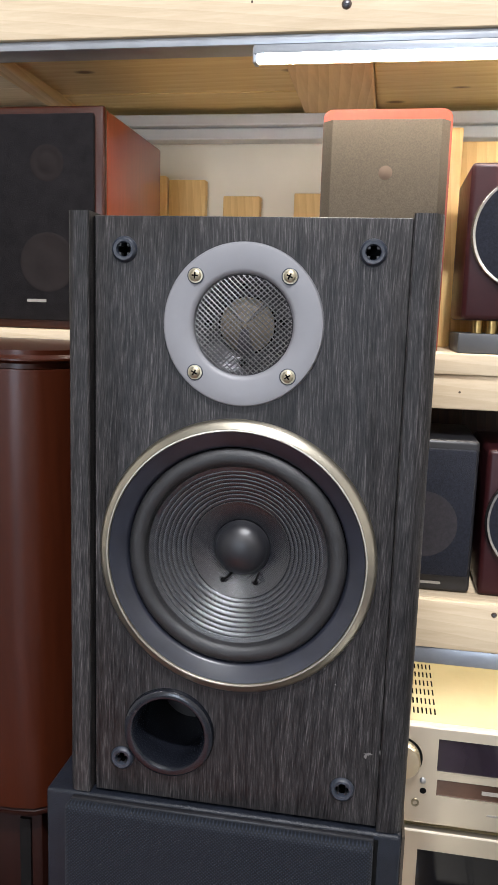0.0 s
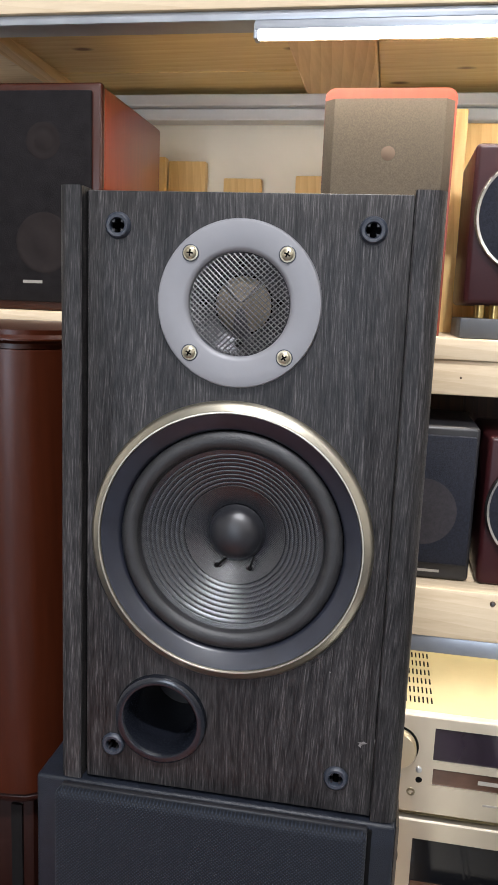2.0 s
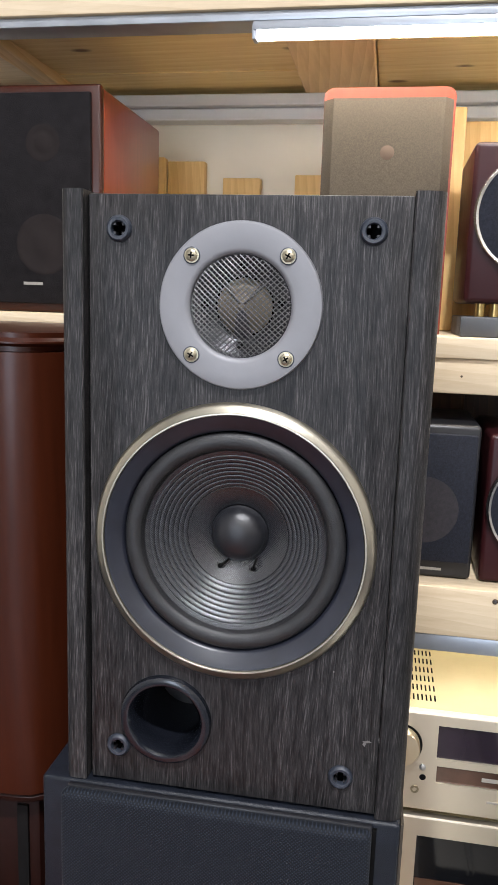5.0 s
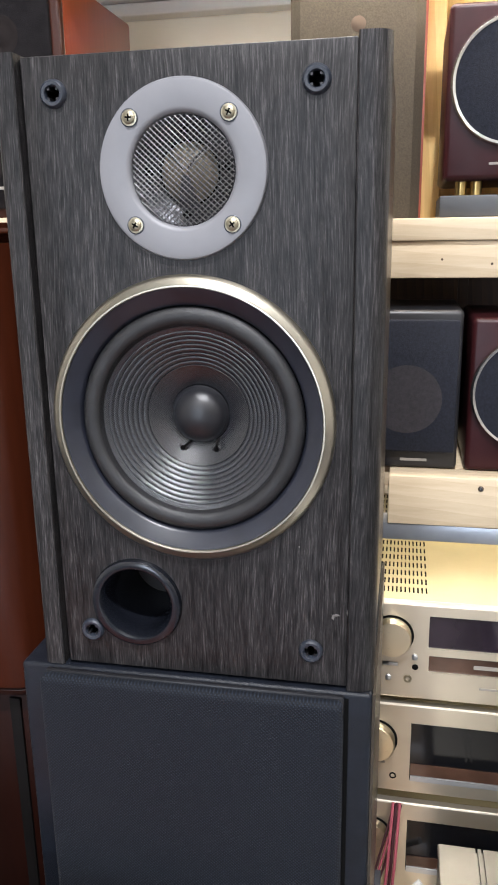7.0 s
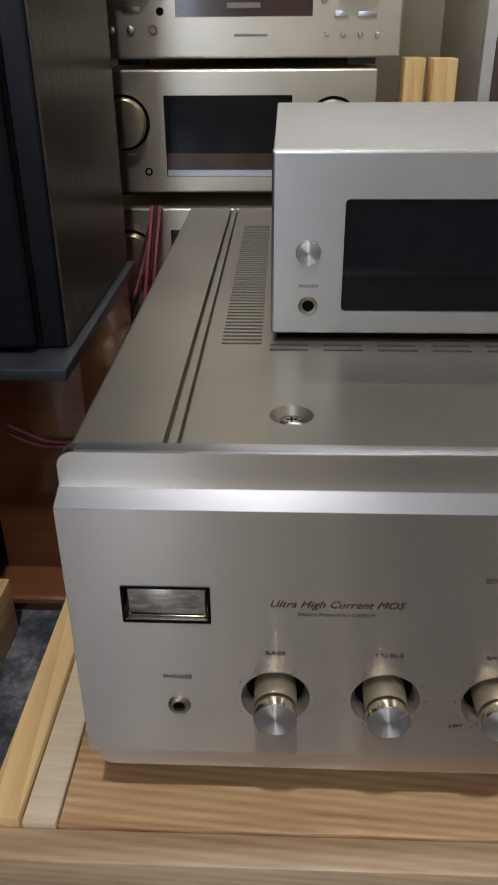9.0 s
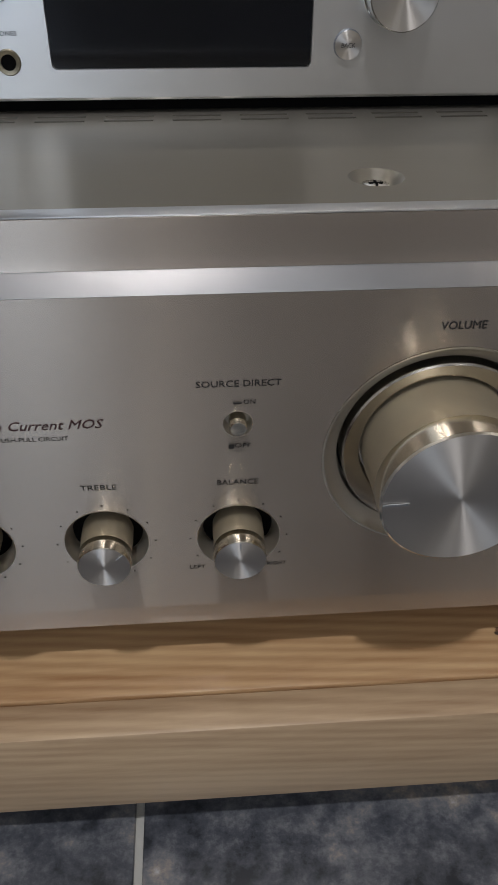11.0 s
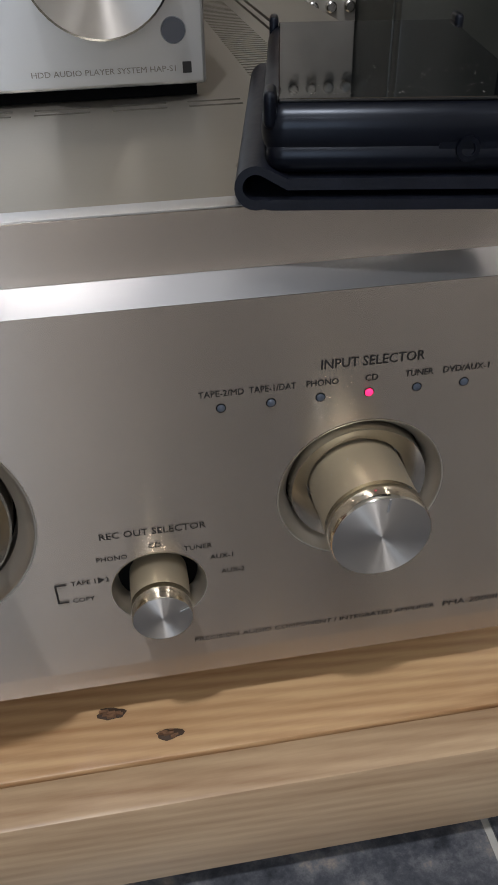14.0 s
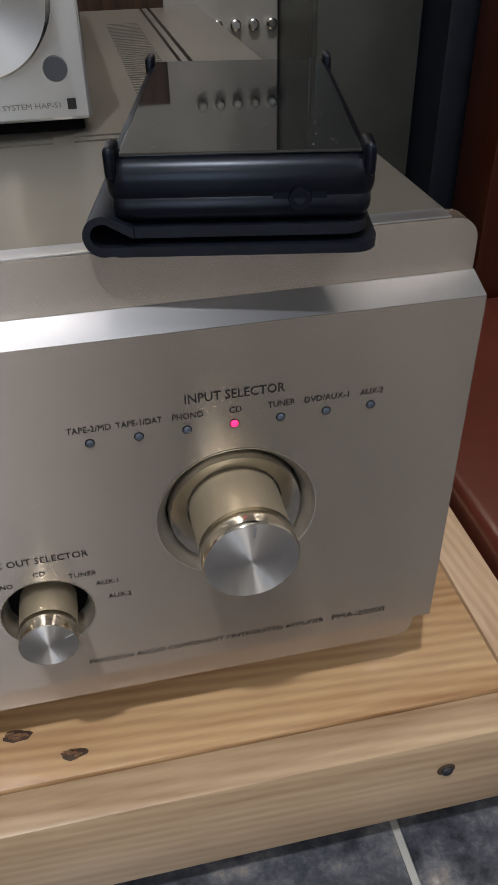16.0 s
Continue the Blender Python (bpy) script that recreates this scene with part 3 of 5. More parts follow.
part("side_rail", boxed(0.2522, 0.2725, -0.0112, 0.46, 0.072, DECKZ - 0.0002, bevel=0.0018), DECK_SIDE, deck, "paler pine end board")
part("side_rail", boxed(-0.267, -0.2500, -0.0115, 0.46, 0.074, DECKZ + 0.004, bevel=0.0018), PINE_Y, deck)
part("side_rail", boxed(-0.2497, -0.2335, -0.0115, 0.46, 0.074, DECKZ + 0.001, bevel=0.0018), PINE, deck)
for x in (-0.22, 0.22):
    for y in (0.02, 0.40):
        part("foot", boxed(x - 0.03, x + 0.03, y - 0.02, y + 0.03, FLOOR, DECKZ - 0.019, bevel=0.001), PINE, deck)
for x, y, r in ((0.086, -0.003, 0.0038), (0.066, 0.009, 0.0042)):
    bm = bmesh.new()
    ring = []
    for i in range(14):
        a = 2 * math.pi * i / 14
        q = r * (0.7 + 0.5 * random.random())
        ring.append(bm.verts.new((x + q * 1.25 * math.cos(a), y + q * 0.62 * math.sin(a), DECKZ + 0.0003)))
    mid = bm.verts.new((x, y, DECKZ + 0.0008))
    for i in range(14):
        bm.faces.new((ring[i], ring[(i + 1) % 14], mid))
    knot = part("knot", bm, plainwood_dark, deck, "chipped dark knot", soft=False)
    bm = bmesh.new()
    for i in range(9):
        a, q, l = 2 * math.pi * random.random(), r * random.random() * 0.8, r * random.uniform(0.15, 0.4)
        cx, cy = x + q * 1.2 * math.cos(a), y + q * 0.6 * math.sin(a)
        box(bm, cx - l, cx + l, cy - l * 0.3, cy + l * 0.3, DECKZ + 0.0003, DECKZ + random.uniform(0.0009, 0.0016))
    part("splinter", bm, plain("splinter_brown", (0.16, 0.085, 0.045), 0.5, vary=0.5, scale=400), knot, "broken brown wood fibres", soft=False)

# ---------- loudspeaker in front: black ash, two way ----------
SY = 0.235
spk = thing("bookshelf_loudspeaker", (-0.383, 0.36, 0.584), "black ash two-way bookshelf loudspeaker without grille", "loudspeaker")
TWX, TWZ, WX, WZ, PX, PZ = -0.3838, 0.8945, -0.3845, 0.7530, -0.4245, 0.633
baf = boxed(-0.4745, -0.2898, SY, SY + 0.018, 0.586, 0.956, bevel=0.0008)
baf = carve(baf, [plug(0.040, TWX, SY - 0.01, SY + 0.03, TWZ), plug(0.078, WX, SY - 0.01, SY + 0.03, WZ), plug(0.0262, PX, SY - 0.01, SY + 0.03, PZ)] + [plug(0.0042, x, SY - 0.01, SY + 0.014, z, 24) for x, z in ((-0.456, 0.9365), (-0.3108, 0.937), (-0.456, 0.611), (-0.312, 0.609))])
part("baffle", baf, ASH, spk, "black ash grained baffle")
for nm, a in (("top_panel", (-0.4885, -0.2745, SY + 0.0185, 0.46, 0.942, 0.9555)), ("bottom_panel", (-0.4885, -0.2745, SY + 0.0185, 0.46, 0.585, 0.598)), ("side_panel", (-0.4885, -0.476, SY + 0.0185, 0.46, 0.5982, 0.9418)),
              ("side_panel", (-0.2895, -0.2745, SY + 0.0185, 0.46, 0.5982, 0.9418)), ("back_panel", (-0.4758, -0.2897, 0.448, 0.4595, 0.5982, 0.9418))):
    part(nm, boxed(*a), ASH_SIDE, spk, "glossy dark wood-grain panel", soft=False)


def pilaster(x0, x1, inner, r, yf):
    """Upright corner moulding: straight inner edge, rounded outer corner."""
    out = []
    side = 1 if inner == x0 else -1
    o = x1 if inner == x0 else x0
    out.append((inner, SY + 0.0184))
    out.append((inner, yf + 0.001))
    out.append((inner + side * 0.001, yf))
    for i in range(9):
        a = radians(90 * i / 8)
        out.append((o - side * r + side * r * math.sin(a), yf + r - r * math.cos(a)))
    out.append((o, SY + 0.0184))
    return prism(bmesh.new(), out, "z", 0.5842, 0.9585)


part("corner_moulding", pilaster(-0.2896, -0.2728, -0.2896, 0.009, SY - 0.002), ASH, spk)
part("corner_moulding", pilaster(-0.4915, -0.4776, -0.4776, 0.005, SY - 0.0025), ASH, spk)
part("groove", boxed(-0.4775, -0.4747, SY + 0.006, SY + 0.0183, 0.586, 0.956), GAP, spk, "black gap beside the baffle", soft=False)

# tweeter
tw = part("tweeter_plate", turned([(0.030, -0.012), (0.0294, -0.0002), (0.0299, 0.0012), (0.0312, 0.0022), (0.0325, 0.0026), (0.0455, 0.0034), (0.0468, 0.0030), (0.0475, 0.0012), (0.0475, -0.0005), (0.0410, -0.0005)], TWX, SY, TWZ, 96), SILVER_PLATE, spk, "matt silver round tweeter plate")
CHROME = plain("chrome_cup", (0.085, 0.085, 0.092), 0.36, 1.0, vary=0.4, scale=60)
TAN = plain("tan_dome", (0.17, 0.14, 0.10), 0.5, vary=0.3, scale=160)
part("tweeter_body", turned([(0.0175, -0.0150), (0.0185, -0.0128), (0.0205, -0.0118), (0.0235, -0.0095), (0.0275, -0.0060), (0.0298, -0.0052)], TWX, SY, TWZ, 64), CHROME, tw, "shiny inner tweeter cup")
part("shadow_ring", turned([(0.0160, -0.0148), (0.0190, -0.0146)], TWX, SY, TWZ, 40), GAP, tw, "black gap round the dome")
dome = part("dome", turned([(0.0022, -0.0058), (0.006, -0.0066), (0.0110, -0.0088), (0.0150, -0.0122), (0.0166, -0.0150)], TWX, SY, TWZ, 48), TAN, tw, "tan cloth dome")
part("dome_tip", turned([(0, -0.0040), (0.0016, -0.0043), (0.0026, -0.0056), (0.0027, -0.0068)], TWX, SY, TWZ, 24), TAN, dome)
for a, w, m in ((48, 0.0030, STEEL), (132, 0.0030, STEEL), (270, 0.0125, DARK_STEEL)):
    bm = bmesh.new()
    c, k = math.cos(radians(a)), math.sin(radians(a))
    rows = []
    for q, h in ((0.0022, -0.0050), (0.009, -0.0064), (0.0150, -0.0102), (0.0190, -0.0122)):
        g = w * (0.25 + 0.75 * q / 0.0190)
        rows.append([bm.verts.new((TWX + q * c - e * g * k, SY - h - d, TWZ + q * k + e * g * c)) for e, d in ((-0.5, 0.0), (0.0, 0.0006), (0.5, 0.0))])
    for u, v in zip(rows, rows[1:]):
        for e in range(2):
            bm.faces.new((u[e], u[e + 1], v[e + 1], v[e]))
    part("spider_arm", bm, m, dome, "bright metal arm over the dome" if m is STEEL else "dark wedge plate over the dome")
for a in (5, 92, 178, 268):
    part("damper", turned([(0.0024, -0.0110), (0.0024, -0.0078), (0, -0.0075)], TWX + 0.0225 * math.cos(radians(a)), SY, TWZ + 0.0225 * math.sin(radians(a)), 16), GAP, tw)
bm = bmesh.new()
R, n = 0.0288, 12
for s in (1, -1):
    ux, uz = math.cos(s * radians(42)), math.sin(s * radians(42))
    for i in range(-n, n + 1):
        off = i * R / (n + 0.5)
        half = math.sqrt(max(R * R - off * off, 1e-9))
        pts = []
        for k in range(9):
            q = -half + 2 * half * k / 8
            x, z = off * -uz + q * ux, off * ux + q * uz
            pts.append((TWX + x, SY - 0.0026 * (1 - (x * x + z * z) / R ** 2) + 0.0001 * s, TWZ + z))
        rod(bm, pts, 0.00036, 5)
part("mesh", bm, WIRE, tw, "diamond wire mesh guard")


def cross_screw(x, y, z, r, parent, material):
    head = turned([(r * 1.3, 0.0), (r * 1.25, 0.0003), (r, 0.0004), (r * 0.98, 0.0012), (r * 0.7, 0.0019), (0, 0.0021)], x, y, z, 24)
    s = part("screw", head, material, parent, "brass cross-head screw")
    bm = bmesh.new()
    box(bm, x - r * 0.55, x + r * 0.55, y - 0.00222, y - 0.0015, z - r * 0.13, z + r * 0.13)
    box(bm, x - r * 0.13, x + r * 0.13, y - 0.00222, y - 0.0015, z - r * 0.55, z + r * 0.55)
    rotm = Matrix.Translation((x, y, z)) @ Matrix.Rotation(radians(20 + 37 * (x * 1000 % 3)), 4, "Y") @ Matrix.Translation((-x, -y, -z))
    bm.transform(rotm)
    part("slot", bm, GAP, s, soft=False)


for x, z in ((-0.412, 0.9222), (-0.3568, 0.9228), (-0.4113, 0.8662), (-0.356, 0.8658)):
    part("countersink", turned([(0.0034, 0.0001), (0.0046, 0.0002), (0.0049, 0.0)], x, SY - 0.0034, z, 28), GREY_PAINT, tw, "dark rim of the screw hole")
    cross_screw(x, SY - 0.0034, z, 0.0034, tw, BRASS)

# woofer
wf = part("woofer_ring", turned([(0.0792, -0.004), (0.0792, 0.0058), (0.0797, 0.0064), (0.0806, 0.0064), (0.0811, 0.0057), (0.0838, 0.0044), (0.0860, 0.0022), (0.0864, -0.0003)], WX, SY, WZ, 128), GOLD_RING, spk, "champagne metal trim ring")
part("frame_ring", turned([(0.0791, 0.0050), (0.0782, 0.0046), (0.0706, 0.0006), (0.0692, -0.0006), (0.0684, -0.0045)], WX, SY, WZ, 128), SATIN_BLACK, wf, "satin black inner ring")
prof = []
for i in range(13):
    a = math.pi * i / 12
    prof.append((0.0627 + 0.0055 * math.cos(a), -0.0030 + 0.0044 * math.sin(a)))
part("surround", turned(prof + [(0.0564, -0.0045)], WX, SY, WZ, 128), RUBBER, wf, "black rubber roll surround")
prof = []
for i in range(170):
    r = 0.0570 - (0.0570 - 0.0165) * i / 169
    h = -0.0045 - 0.0205 * ((0.0570 - r) / 0.0405) ** 1.12
    if 0.0318 < r < 0.0538:
        h += 0.00062 * abs(math.sin((r - 0.0318) / 0.022 * math.pi * 8)) ** 0.6 - 0.0003
    prof.append((r, h))
part("cone", turned(prof, WX, SY, WZ, 128), CONE, wf, "black woven cone with raised rings")
dp = [(0.0182, -0.0232), (0.0172, -0.0218)] + [(0.0168 * math.cos(radians(a)), -0.0222 + 0.0105 * math.sin(radians(a))) for a in range(8, 90, 8)] + [(0, -0.0117)]
part("dust_cap", turned(dp, WX, SY, WZ, 64), DOME, wf, "black domed dust cap")
for x0, z0, x1, z1 in ((-0.0058, -0.0165, -0.0112, -0.0212), (0.0118, -0.0150, 0.0102, -0.0214)):
    pad = lathe(bmesh.new(), [(0, 0.0006), (0.0022, 0.0005), (0.0030, 0.0)], WX + x1, SY + 0.0208, WZ + z1, 16)
    eyelet = part("wire_eyelet", pad, CONE, wf, "glue pad on the cone")
    bm = rod(bmesh.new(), smooth_line([(WX + x0, SY + 0.0215, WZ + z0), (WX + (x0 + x1) / 2, SY + 0.0180, WZ + (z0 + z1) / 2), (WX + x1, SY + 0.0196, WZ + z1)], 5), 0.00075, 6)
    lathe(bm, [(0.0017, 0.0), (0.0016, 0.0012), (0, 0.0013)], WX + x1, SY + 0.0205, WZ + z1, 12)
    part("lead_wire", bm, GAP, eyelet, "black lead wire")

# reflex port
part("port", turned([(0.0215, -0.06), (0.0215, -0.006), (0.0225, 0.001), (0.0245, 0.0038), (0.0272, 0.0042), (0.0292, 0.003), (0.0300, 0.0006), (0.0300, -0.0004)], PX, SY, PZ, 64), GLOSS_BLACK, spk, "glossy black flared bass port")
part("port_end", turned([(0, -0.0598), (0.0214, -0.0598)], PX, SY, PZ, 32), BLACK, spk)
for x, z, sun in ((-0.456, 0.9365, 0), (-0.3108, 0.937, 0), (-0.456, 0.611, 1), (-0.312, 0.609, 1)):
    pg = part("grille_socket", turned([(0.0041, -0.0015), (0.0040, 0.0016), (0.0046, 0.0026), (0.0062, 0.0028), (0.0074, 0.0018), (0.0077, 0.0002)], x, SY, z, 36), PLUG, spk, "blue-black grille socket")
    part("socket_hole", turned([(0, -0.0132), (0.0041, -0.0132), (0.0041, -0.0016)], x, SY, z, 16), GAP, pg)
    bm = bmesh.new()
    for k in range(4):
        a = radians(45 + 90 * k)
        c = Vector((x + 0.0036 * math.cos(a), SY, z + 0.0036 * math.sin(a)))
        box(bm, c.x - 0.0007, c.x + 0.0007, SY - 0.0014, SY + 0.004, c.z - 0.0007, c.z + 0.0007)
    part("socket_rib", bm, BLACK, pg, soft=False)
# scuffs on the moulding
CHIP = plain("pale_chip", (0.11, 0.105, 0.10), 0.8)
for x, z, w, h in ((-0.2895, 0.6365, 0.0012, 0.003), (-0.297, 0.6345, 0.0035, 0.0012), (-0.2985, 0.633, 0.0016, 0.002), (-0.3195, 0.678, 0.0005, 0.0014)):
    bm = bmesh.new()
    ring = [bm.verts.new((x + w * (0.4 + 0.6 * random.random()) * math.cos(a), SY - 0.0001, z + h * (0.4 + 0.6 * random.random()) * math.sin(a))) for a in [2 * math.pi * i / 9 for i in range(9)]]
    bm.faces.new(ring)
    part("scuff", bm, CHIP, spk, "pale scuff", soft=False)

# ---------- lower loudspeaker with cloth grille ----------
low = thing("floor_loudspeaker", (-0.388, 0.33, 0.2525), "black loudspeaker with navy cloth grille under the bookshelf speaker", "loudspeaker")
part("cabinet", boxed(-0.508, -0.2735, 0.2310, 0.44, 0.2525, 0.5838, bevel=0.0025, seg=3), VINYL, low, "black vinyl cabinet")
part("side_panel", boxed(-0.2733, -0.2715, 0.2335, 0.44, 0.2535, 0.5825), ASH_SIDE, low, "dark wood-grain side", soft=False)
part("top_edge", boxed(-0.4885, -0.2905, 0.2268, 0.2308, 0.570, 0.5828, bevel=0.001), BLACK, low)
# Thin black strip paints the shade at the grille's right edge.
part("grille_shade_strip", boxed(-0.2904, -0.2878, 0.2290, 0.2309, 0.2560, 0.5800), GAP, low, "black strip painting the grille's shade on the cabinet", soft=False)
part("grille", boxed(-0.4915, -0.2906, 0.2195, 0.2306, 0.2555, 0.5815, bevel=0.0048, seg=5), CLOTH, low, "navy-black cloth grille")
plate = thing("speaker_stand", (-0.385, 0.32, FLOOR), "grey steel speaker stand with a flat top plate", "stand")
part("top_plate", boxed(-0.50, -0.2655, 0.1965, 0.4445, 0.2445, 0.2520, bevel=0.001), GREY_PAINT, plate)
part("column", boxed(-0.45, -0.38, 0.30, 0.38, FLOOR + 0.01, 0.2443, bevel=0.002), BLACK, plate)
part("foot_plate", boxed(-0.50, -0.35, 0.28, 0.43, FLOOR, FLOOR + 0.01, bevel=0.002), BLACK, plate)

# ---------- big cabinets at the sides ----------
red = thing("mahogany_cabinet", (-0.5, 0.05, FLOOR), "glossy mahogany loudspeaker cabinet with an orange-brown top", "cabinet")
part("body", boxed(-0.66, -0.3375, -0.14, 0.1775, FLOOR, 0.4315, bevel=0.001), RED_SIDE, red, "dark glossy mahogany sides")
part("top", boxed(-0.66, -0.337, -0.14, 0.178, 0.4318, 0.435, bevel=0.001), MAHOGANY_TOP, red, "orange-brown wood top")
brown = thing("brown_cabinet", (-0.31, 0.33, FLOOR), "brown lacquered wooden plinth cabinet", "cabinet")
part("body", boxed(-0.350, -0.2725, 0.2555, 0.44, FLOOR, 0.235, bevel=0.002), BROWN_WOOD, brown)
part("moulding", boxed(-0.353, -0.2715, 0.2145, 0.2553, FLOOR + 0.0085, 0.060, bevel=0.005, seg=4), BROWN_WOOD, brown, "rounded glossy ledge")
part("toe", boxed(-0.350, -0.2715, 0.2185, 0.2550, FLOOR, FLOOR + 0.0083), BROWN_WOOD, brown, soft=False)
solid("wood_block", boxed(-0.366, -0.326, 0.12, 0.2, FLOOR, 0.09, bevel=0.0015), PINE_Y, "short pine block standing on the tiles", "block")

big = thing("tall_loudspeaker", (-0.62, 0.4, 0.51), "red-brown loudspeaker cabinet with curved sides and rounded top", "loudspeaker")
side = []
for i in range(17):
    a = radians(-90 + 180 * i / 16)
    side.append((-0.565 + 0.052 * math.cos(a) ** 0.75 if abs(a) < 1.57 else -0.565, 0.411 + 0.115 * math.sin(a)))
outline = [(-0.80, 0.296)] + side + [(-0.80, 0.526)]
part("body", prism(bmesh.new(), outline, "z", 0.5165, 0.8575), MAHOGANY, big, "red-brown lacquered body")
cap = prism(bmesh.new(), [((x + 0.6) * 1.012 - 0.6, (y - 0.411) * 1.012 + 0.411) for x, y in outline], "z", 0.8578, 0.8710)
bmesh.ops.bevel(cap, geom=[e for e in cap.edges if abs(e.verts[0].co.z - e.verts[1].co.z) < 1e-5], offset=0.006, segments=3, affect="EDGES")
part("cap", cap, MAHOGANY, big, "rounded top moulding")
foot_rim = prism(bmesh.new(), [((x + 0.6) * 1.004 - 0.6, (y - 0.411) * 1.004 + 0.411) for x, y in outline], "z", 0.5085, 0.5162)
bmesh.ops.bevel(foot_rim, geom=[e for e in foot_rim.edges if abs(e.verts[0].co.z - e.verts[1].co.z) < 1e-5], offset=0.003, segments=3, affect="EDGES")
part("bottom_rim", foot_rim, DARK_MAHOGANY, big, "dark rounded bottom edge")
# Dim grey that paints a faint highlight stripe down the dark cabinet's edge.
CABINET_EDGE_GLINT = plain("dim_edge_glint", (0.006, 0.0052, 0.005), 0.5, spec=0.2)
under = thing("dark_cabinet", (-0.65, 0.4, FLOOR), "dark brown cabinet under the tall loudspeaker", "cabinet")
part("body", boxed(-0.80, -0.548, 0.31, 0.56, FLOOR, 0.508, bevel=0.003), DARK_MAHOGANY, under)
part("edge_glint_strip", boxed(-0.566, -0.557, 0.307, 0.3098, FLOOR + 0.02, 0.50), CABINET_EDGE_GLINT, under, "dim grey strip painting the highlight down the edge", soft=False)
solid("paper_card", boxed(-0.5055, -0.4965, 0.300, 0.3015, 0.5838, 0.606), WHITE, "white card standing on the black loudspeaker", "card")
# ---------- integrated amplifier ----------
amp = thing("amplifier", (0, 0.22, DECKZ), "champagne-silver integrated amplifier with large brushed knobs", "amplifier")
KNOBS = (("bass", -0.1360, 0.1905, 0.0142, 0.0087, 0.0120), ("treble", -0.0910, 0.1905, 0.0142, 0.0087, 0.0120), ("balance", -0.0460, 0.1905, 0.0142, 0.0087, 0.0120),
         ("volume", 0.0197, 0.2240, 0.0385, 0.0246, 0.0240), ("record", 0.0890, 0.1905, 0.0142, 0.0087, 0.0126), ("input", 0.1490, 0.2190, 0.0242, 0.0138, 0.0203))
face = prism(bmesh.new(), [(-0.217, 0.157), (0.2180, 0.157), (0.2180, 0.2818), (-0.217, 0.2818)], "y", 0.0, 0.0145)
cuts = [plug(R, x, -0.01, 0.02, z) for _, x, z, R, r, h in KNOBS]
cuts += [plug(0.0046, -0.046, -0.01, 0.008, 0.238, 32), plug(0.0042, -0.176, -0.01, 0.02, 0.185, 32), boxed(-0.195, -0.1622, -0.01, 0.006, 0.2305, 0.2465, bevel=0.0015)]
panel = part("front_panel", carve(face, cuts), PANEL, amp, "brushed champagne aluminium front", soft=False)
part("panel_bevel", prism(bmesh.new(), [(0.0, 0.2819), (0.009, 0.2854), (0.0145, 0.2854), (0.0145, 0.2819)], "x", -0.217, 0.2180), PANEL_POL, panel, "polished slanting edge", soft=False)
part("upper_strip", prism(bmesh.new(), round_rect(-0.2165, 0.2175, 0.2855, 0.3003, 0.0065, 6, (0, 0, 1, 1)), "y", 0.009, 0.0158), PANEL, panel, soft=False)
part("edge_line", boxed(-0.2095, 0.2095, 0.0094, 0.0157, 0.30035, 0.3009, bevel=0.0002), PANEL_POL, panel, "bright top edge")
part("chin", prism(bmesh.new(), round_rect(-0.2135, 0.2135, 0.1436, 0.1568, 0.006, 6, (1, 1, 0, 0)), "y", 0.0035, 0.0145), PANEL, panel, soft=False)
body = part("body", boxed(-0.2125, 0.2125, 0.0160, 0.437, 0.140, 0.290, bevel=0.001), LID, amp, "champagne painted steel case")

lid = boxed(-0.2135, 0.2135, 0.0160, 0.4375, 0.2902, LIDZ + 0.0005, bevel=0.0012)
cuts = []
for s in (-1, 1):
    cuts.append(boxed(s * 0.1780 - 0.0011, s * 0.1780 + 0.0011, 0.0, 0.45, LIDZ - 0.0052, LIDZ + 0.002))
    cuts.append(boxed(s * 0.1728 - 0.0009, s * 0.1728 + 0.0009, 0.0, 0.45, LIDZ - 0.0045, LIDZ + 0.002))
    b = bmesh.new()
    for i in range(50):
        y = 0.1215 + i * 0.0051
        box(b, min(s * 0.1645, s * 0.145), max(s * 0.1645, s * 0.145), y, y + 0.0021, LIDZ - 0.0072, LIDZ + 0.002)
    cuts.append(b)
b = bmesh.new()
for i in range(11):
    for y in (0.1135, 0.120):
        x = -0.141 + i * 0.0258
        box(b, x, x + 0.0185, y, y + 0.0022, LIDZ - 0.0072, LIDZ + 0.002)
cuts.append(b)
for x in (-0.131, 0.0, 0.131):
    cone = lathe(bmesh.new(), [(0, -0.004), (0.006, -0.004), (0.0105, 0.003), (0, 0.003)], 0, 0, 0, 32)
    cone.transform(Matrix.Translation((x, 0.0445, LIDZ)) @ Matrix.Rotation(radians(-90), 4, "X"))
    cuts.append(cone)
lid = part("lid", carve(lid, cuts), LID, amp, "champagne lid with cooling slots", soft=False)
# Black sheets inside the slots take the place of the shade below the lid.
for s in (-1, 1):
    part("vent_shade_sheet", boxed(min(s * 0.1640, s * 0.1455), max(s * 0.1640, s * 0.1455), 0.1218, 0.376, LIDZ - 0.0068, LIDZ - 0.0050), GAP, lid, "black sheet painting the shade under the slots", soft=False)
part("vent_shade_sheet", boxed(-0.1405, 0.135, 0.1138, 0.1219, LIDZ - 0.0068, LIDZ - 0.0050), GAP, lid, soft=False)
